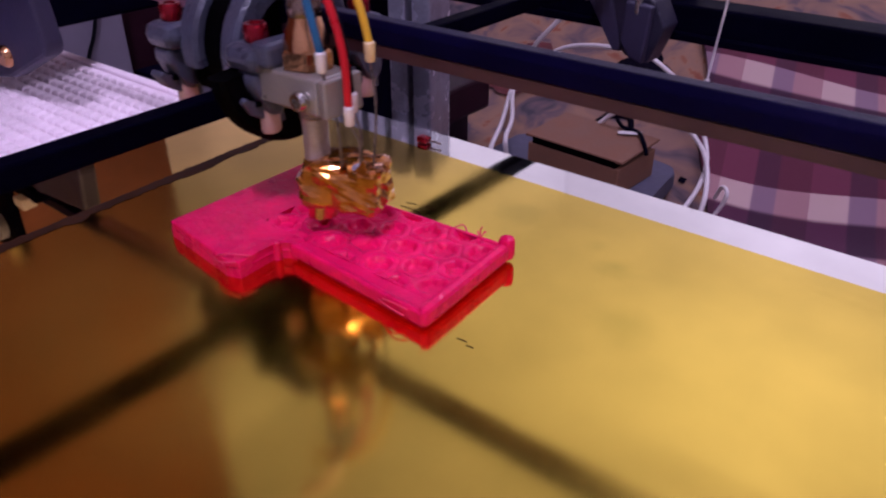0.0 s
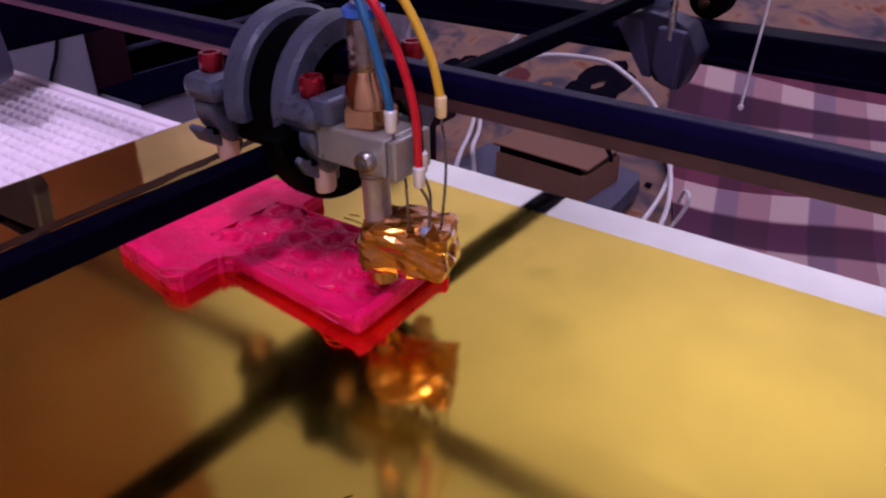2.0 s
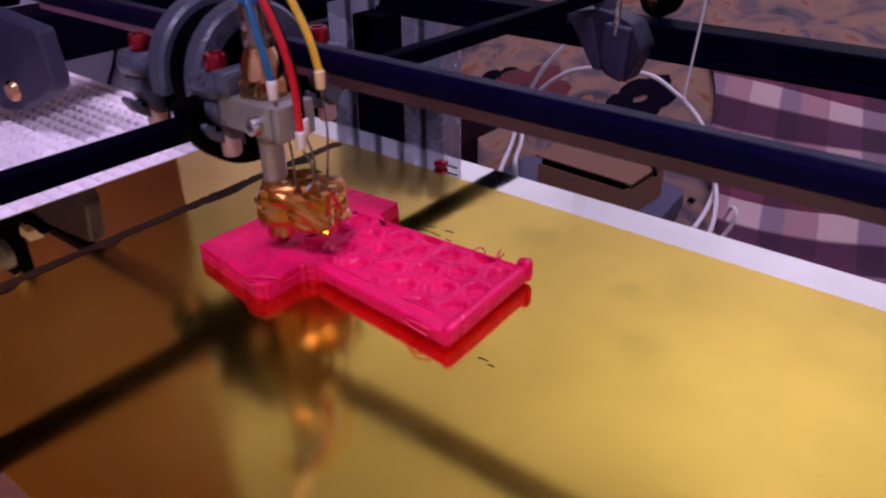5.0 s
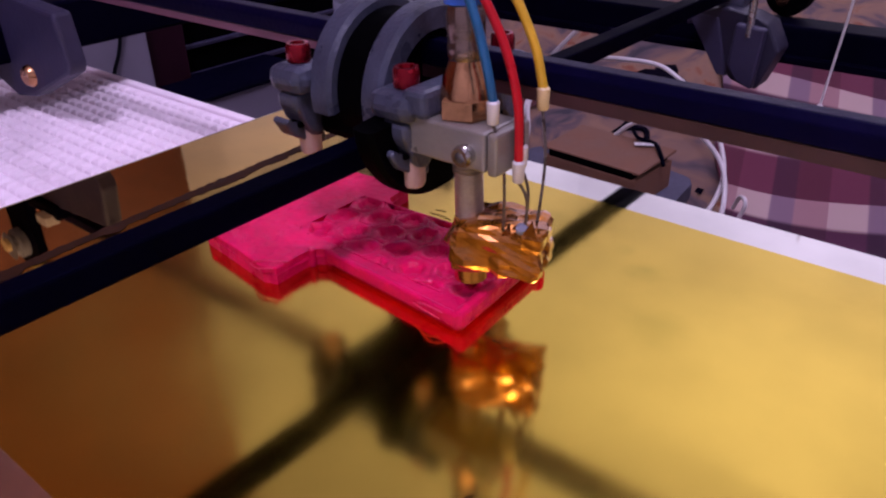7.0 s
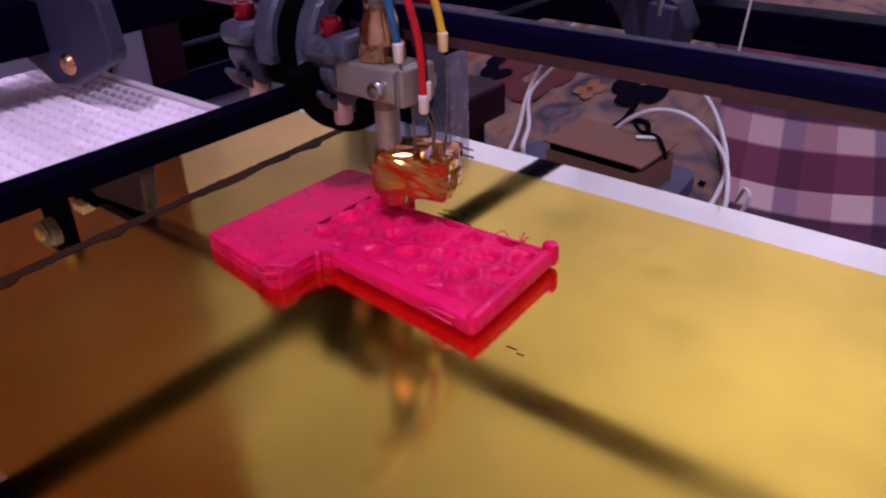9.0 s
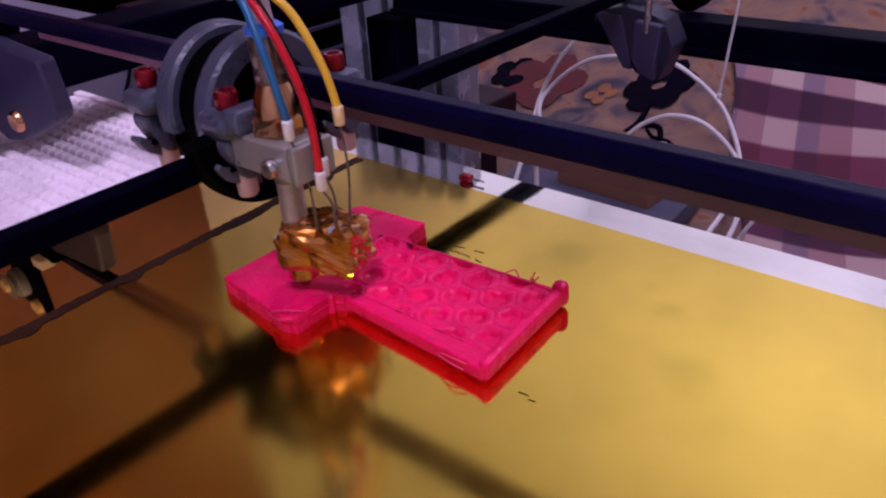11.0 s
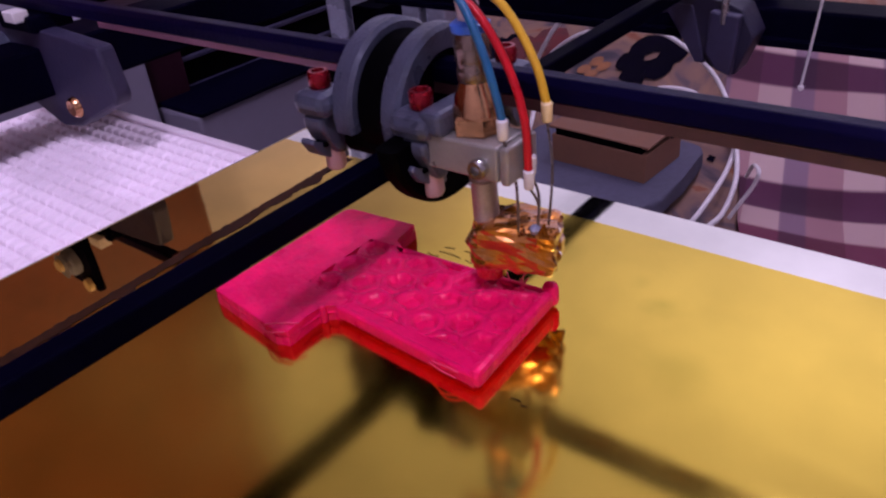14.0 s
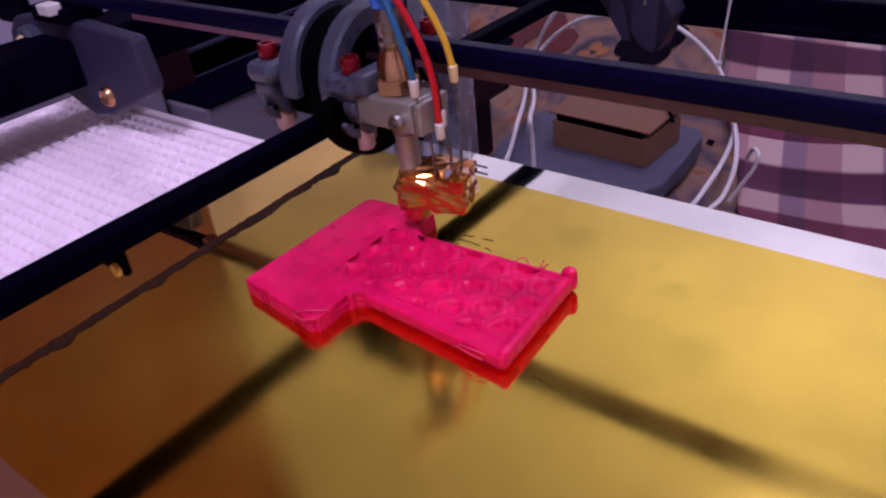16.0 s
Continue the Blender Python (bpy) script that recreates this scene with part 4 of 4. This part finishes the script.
    noz = part("nozzle", turned(mesh(), [(0.0004, 0.0), (0.0007, 0.0), (0.0022, 0.0020), (0.0030, 0.0023), (0.0030, 0.0062)], axis, 18), BRASS, h, "brass nozzle")
    bar_rings = []
    for k in range(24):
        z = 0.0120 + k * 0.0007
        bar_rings += [(0.0025, z), (0.0028 if k > 14 else 0.00254, z + 0.00035)]
    part("barrel", turned(mesh(), bar_rings, axis, 24), THREAD, h, "worn threaded steel barrel")
    nut = part("nut", turned(mesh(), [(0.0044, 0.0320), (0.0052, 0.0326), (0.0052, 0.0356), (0.0045, 0.0362)], axis @ pose(0, 0, 0, 0, 0, 15), 6), BRASS, h, "copper-coloured hexagonal nut")
    for f in nut.data.polygons:
        f.use_smooth = False
    part("dome", turned(mesh(), [(0.0045, 0.0358), (0.0043, 0.0374), (0.0038, 0.0394), (0.0032, 0.0408), (0.0029, 0.0416)], axis, 28), BRASS, nut)
    fit = part("fitting", turned(mesh(), [(0.0027, 0.0414), (0.0031, 0.0420), (0.0031, 0.0440), (0.0029, 0.0446), (0.0031, 0.0454), (0.0032, 0.0485), (0.0028, 0.0500)], axis, 26), NICKEL, h, "dull nickel push fitting")
    part("collar", turned(mesh(), [(0.0026, 0.0500), (0.0034, 0.0503), (0.0035, 0.0516), (0.0026, 0.0522)], axis, 26), BLUE_PLASTIC, fit, "blue release collar")
    tip = axis @ Vector((0, 0, 0.0520))
    part("feed_tube", sweep(mesh(), [tip, tip + Vector((-0.001, 0.000, 0.006)), tip + Vector((-0.004, 0.001, 0.014)), tip + Vector((-0.012, 0.004, 0.028)), tip + Vector((-0.03, 0.010, 0.05))], 0.0020, 16), PTFE, h, "pinkish white feed tube")
    # amber wrapped heater block: folded film with creases
    bm = mesh()
    bmesh.ops.create_cube(bm, size=1.0, matrix=pose(0.0046, 0.0024, 0.0150, 0, 0, 22) @ Matrix.Diagonal((0.0178, 0.0112, 0.0098, 1)))
    bmesh.ops.subdivide_edges(bm, edges=bm.edges[:], cuts=8, use_grid_fill=True)
    c = Vector((0.0046, 0.0024, 0.0150))
    for v in bm.verts:
        d = v.co - c
        e = pose(0, 0, 0, 0, 0, -22) @ d
        k = ((abs(e.x) / 0.0089) ** 4 + (abs(e.y) / 0.0058) ** 4 + (abs(e.z) / 0.0053) ** 4) ** 0.25
        v.co = c + d * (0.35 + 0.65 / max(k, 0.6))
        cell = noise.voronoi(v.co * 200)[0]
        v.co += d.normalized() * (0.0012 * noise.noise(v.co * 240) + 0.0012 * (cell[1] - cell[0]) - 0.0004 + 0.0006 * noise.noise(v.co * 600 + Vector((5, 2, 1))))
    block = part("heater_block", bm, WRAP, h, "amber film wrapped heater block")
    bm = mesh()
    for k in range(3):
        a = random.uniform(0, 6.28)
        p = c + Vector((0.0085 * math.cos(a), 0.0055 * math.sin(a), random.uniform(-0.002, 0.006)))
        q = [p + Vector((random.uniform(-1, 1), random.uniform(-1, 1), random.uniform(-0.6, 1))) * 0.0030 for _ in range(4)]
        vs = [bm.verts.new(x) for x in q]
        bm.faces.new(vs[:3]), bm.faces.new((vs[1], vs[3], vs[2]))
    bmesh.ops.solidify(bm, geom=bm.faces[:], thickness=0.00008)
    part("film_fold", bm, WRAP, block)
    # wires
    def lead(points, radius, mat, name, label):
        return part(name, sweep(mesh(), points, radius, 14), mat, h, label)
    hubp = Vector((-0.0068, -0.0008, 0.0648))
    blue = [(-0.020, 0.008, 0.080), hubp + Vector((-0.004, -0.0005, 0.003)), hubp + Vector((0.0005, -0.0010, 0.0)), (-0.0005, -0.0030, 0.0610), (0.0040, -0.0042, 0.0540), (0.0063, -0.0042, 0.0465), (0.0070, -0.0038, 0.0420)]
    red = [(-0.020, 0.007, 0.078), hubp + Vector((-0.004, 0.0005, 0.001)), hubp + Vector((0.0005, 0.0005, -0.0015)), (0.0010, -0.0010, 0.0590), (0.0065, -0.0010, 0.0510), (0.0094, -0.0008, 0.0420), (0.0100, -0.0008, 0.0320)]
    yellow = [(-0.020, 0.009, 0.082), hubp + Vector((-0.004, 0.0015, 0.004)), hubp + Vector((0.0010, 0.0015, 0.0015)), (-0.0022, 0.0004, 0.0642), (0.0040, 0.0028, 0.0590), (0.0086, 0.0043, 0.0500), (0.0103, 0.0051, 0.0425)]
    black = [(-0.020, 0.007, 0.080), hubp + Vector((-0.004, 0.002, 0.002)), hubp + Vector((0.0005, 0.0020, 0.0)), (0.0003, 0.0004, 0.0590), (0.0057, 0.0004, 0.0510), (0.0087, 0.0007, 0.0420), (0.0094, 0.0008, 0.0340)]
    for pts, mat, name, label, fer in ((blue, WIRE_BLUE, "blue_wire", "blue insulated wire", WHITE_PLASTIC), (red, WIRE_RED, "red_wire", "red insulated wire", WHITE_PLASTIC),
                                       (yellow, WIRE_YELLOW, "yellow_wire", "yellow insulated wire", CREAM_PLASTIC), (black, WIRE_BLACK, "black_wire", "black insulated wire", WHITE_PLASTIC)):
        w = lead(pts, 0.0005 if mat == WIRE_BLACK else 0.00074, mat, name, label)
        e = Vector(pts[-1])
        part("ferrule", turned(mesh(), [(0.0008, -0.0032), (0.00095, -0.0030), (0.00105, 0.0002), (0.0008, 0.0005)], Matrix.Translation(e), 16), fer, w)
        foot = Vector((0.0075 if e.x < 0.009 else e.x + 0.0006, e.y * 0.55 + 0.001, 0.0185))
        part("lead", sweep(mesh(), [e + Vector((0, 0, -0.003)), e * 0.5 + foot * 0.5 + Vector((0.0008, 0.0004, 0)), foot, foot + Vector((-0.0005, 0, -0.003))], 0.00026, 6), LEAD, w, "bare tinned lead")
    part("cable_tie", turned(mesh(), [(0.0030, -0.0016), (0.0038, -0.0016), (0.0038, 0.0016), (0.0030, 0.0016)], pose(hubp.x, hubp.y, hubp.z, 10, 50, 0), 18), WHITE_PLASTIC, h, "white cable tie ring")
    part("bead", turned(mesh(), [(0.0004, -0.0016), (0.0014, -0.0008), (0.0014, 0.0008), (0.0004, 0.0016)], pose(0.0105, 0.0000, 0.0200, 20, 10, 0) @ Matrix.Scale(0.7, 4), 12), GREY_CLOTH, block, "grey ceramic bead")
    return h


build_room()
build_wardrobe()
build_sofa()
build_carton()
build_cables()
build_west()
build_foil()
build_bed()
build_pad()
build_frame()
build_print()
long_bar, cross_bar = build_bars()
hot_end = build_head()


# ---- motion of the printer ----
def motions():
    walk(hot_end, [(t, pose(x, y, 0)) for t, x, y in HEAD])
    walk(long_bar, [(t, pose(x, 0, 0)) for t, x, y in HEAD])
    walk(cross_bar, [(t, pose(0, y, 0)) for t, x, y in HEAD])


motions()
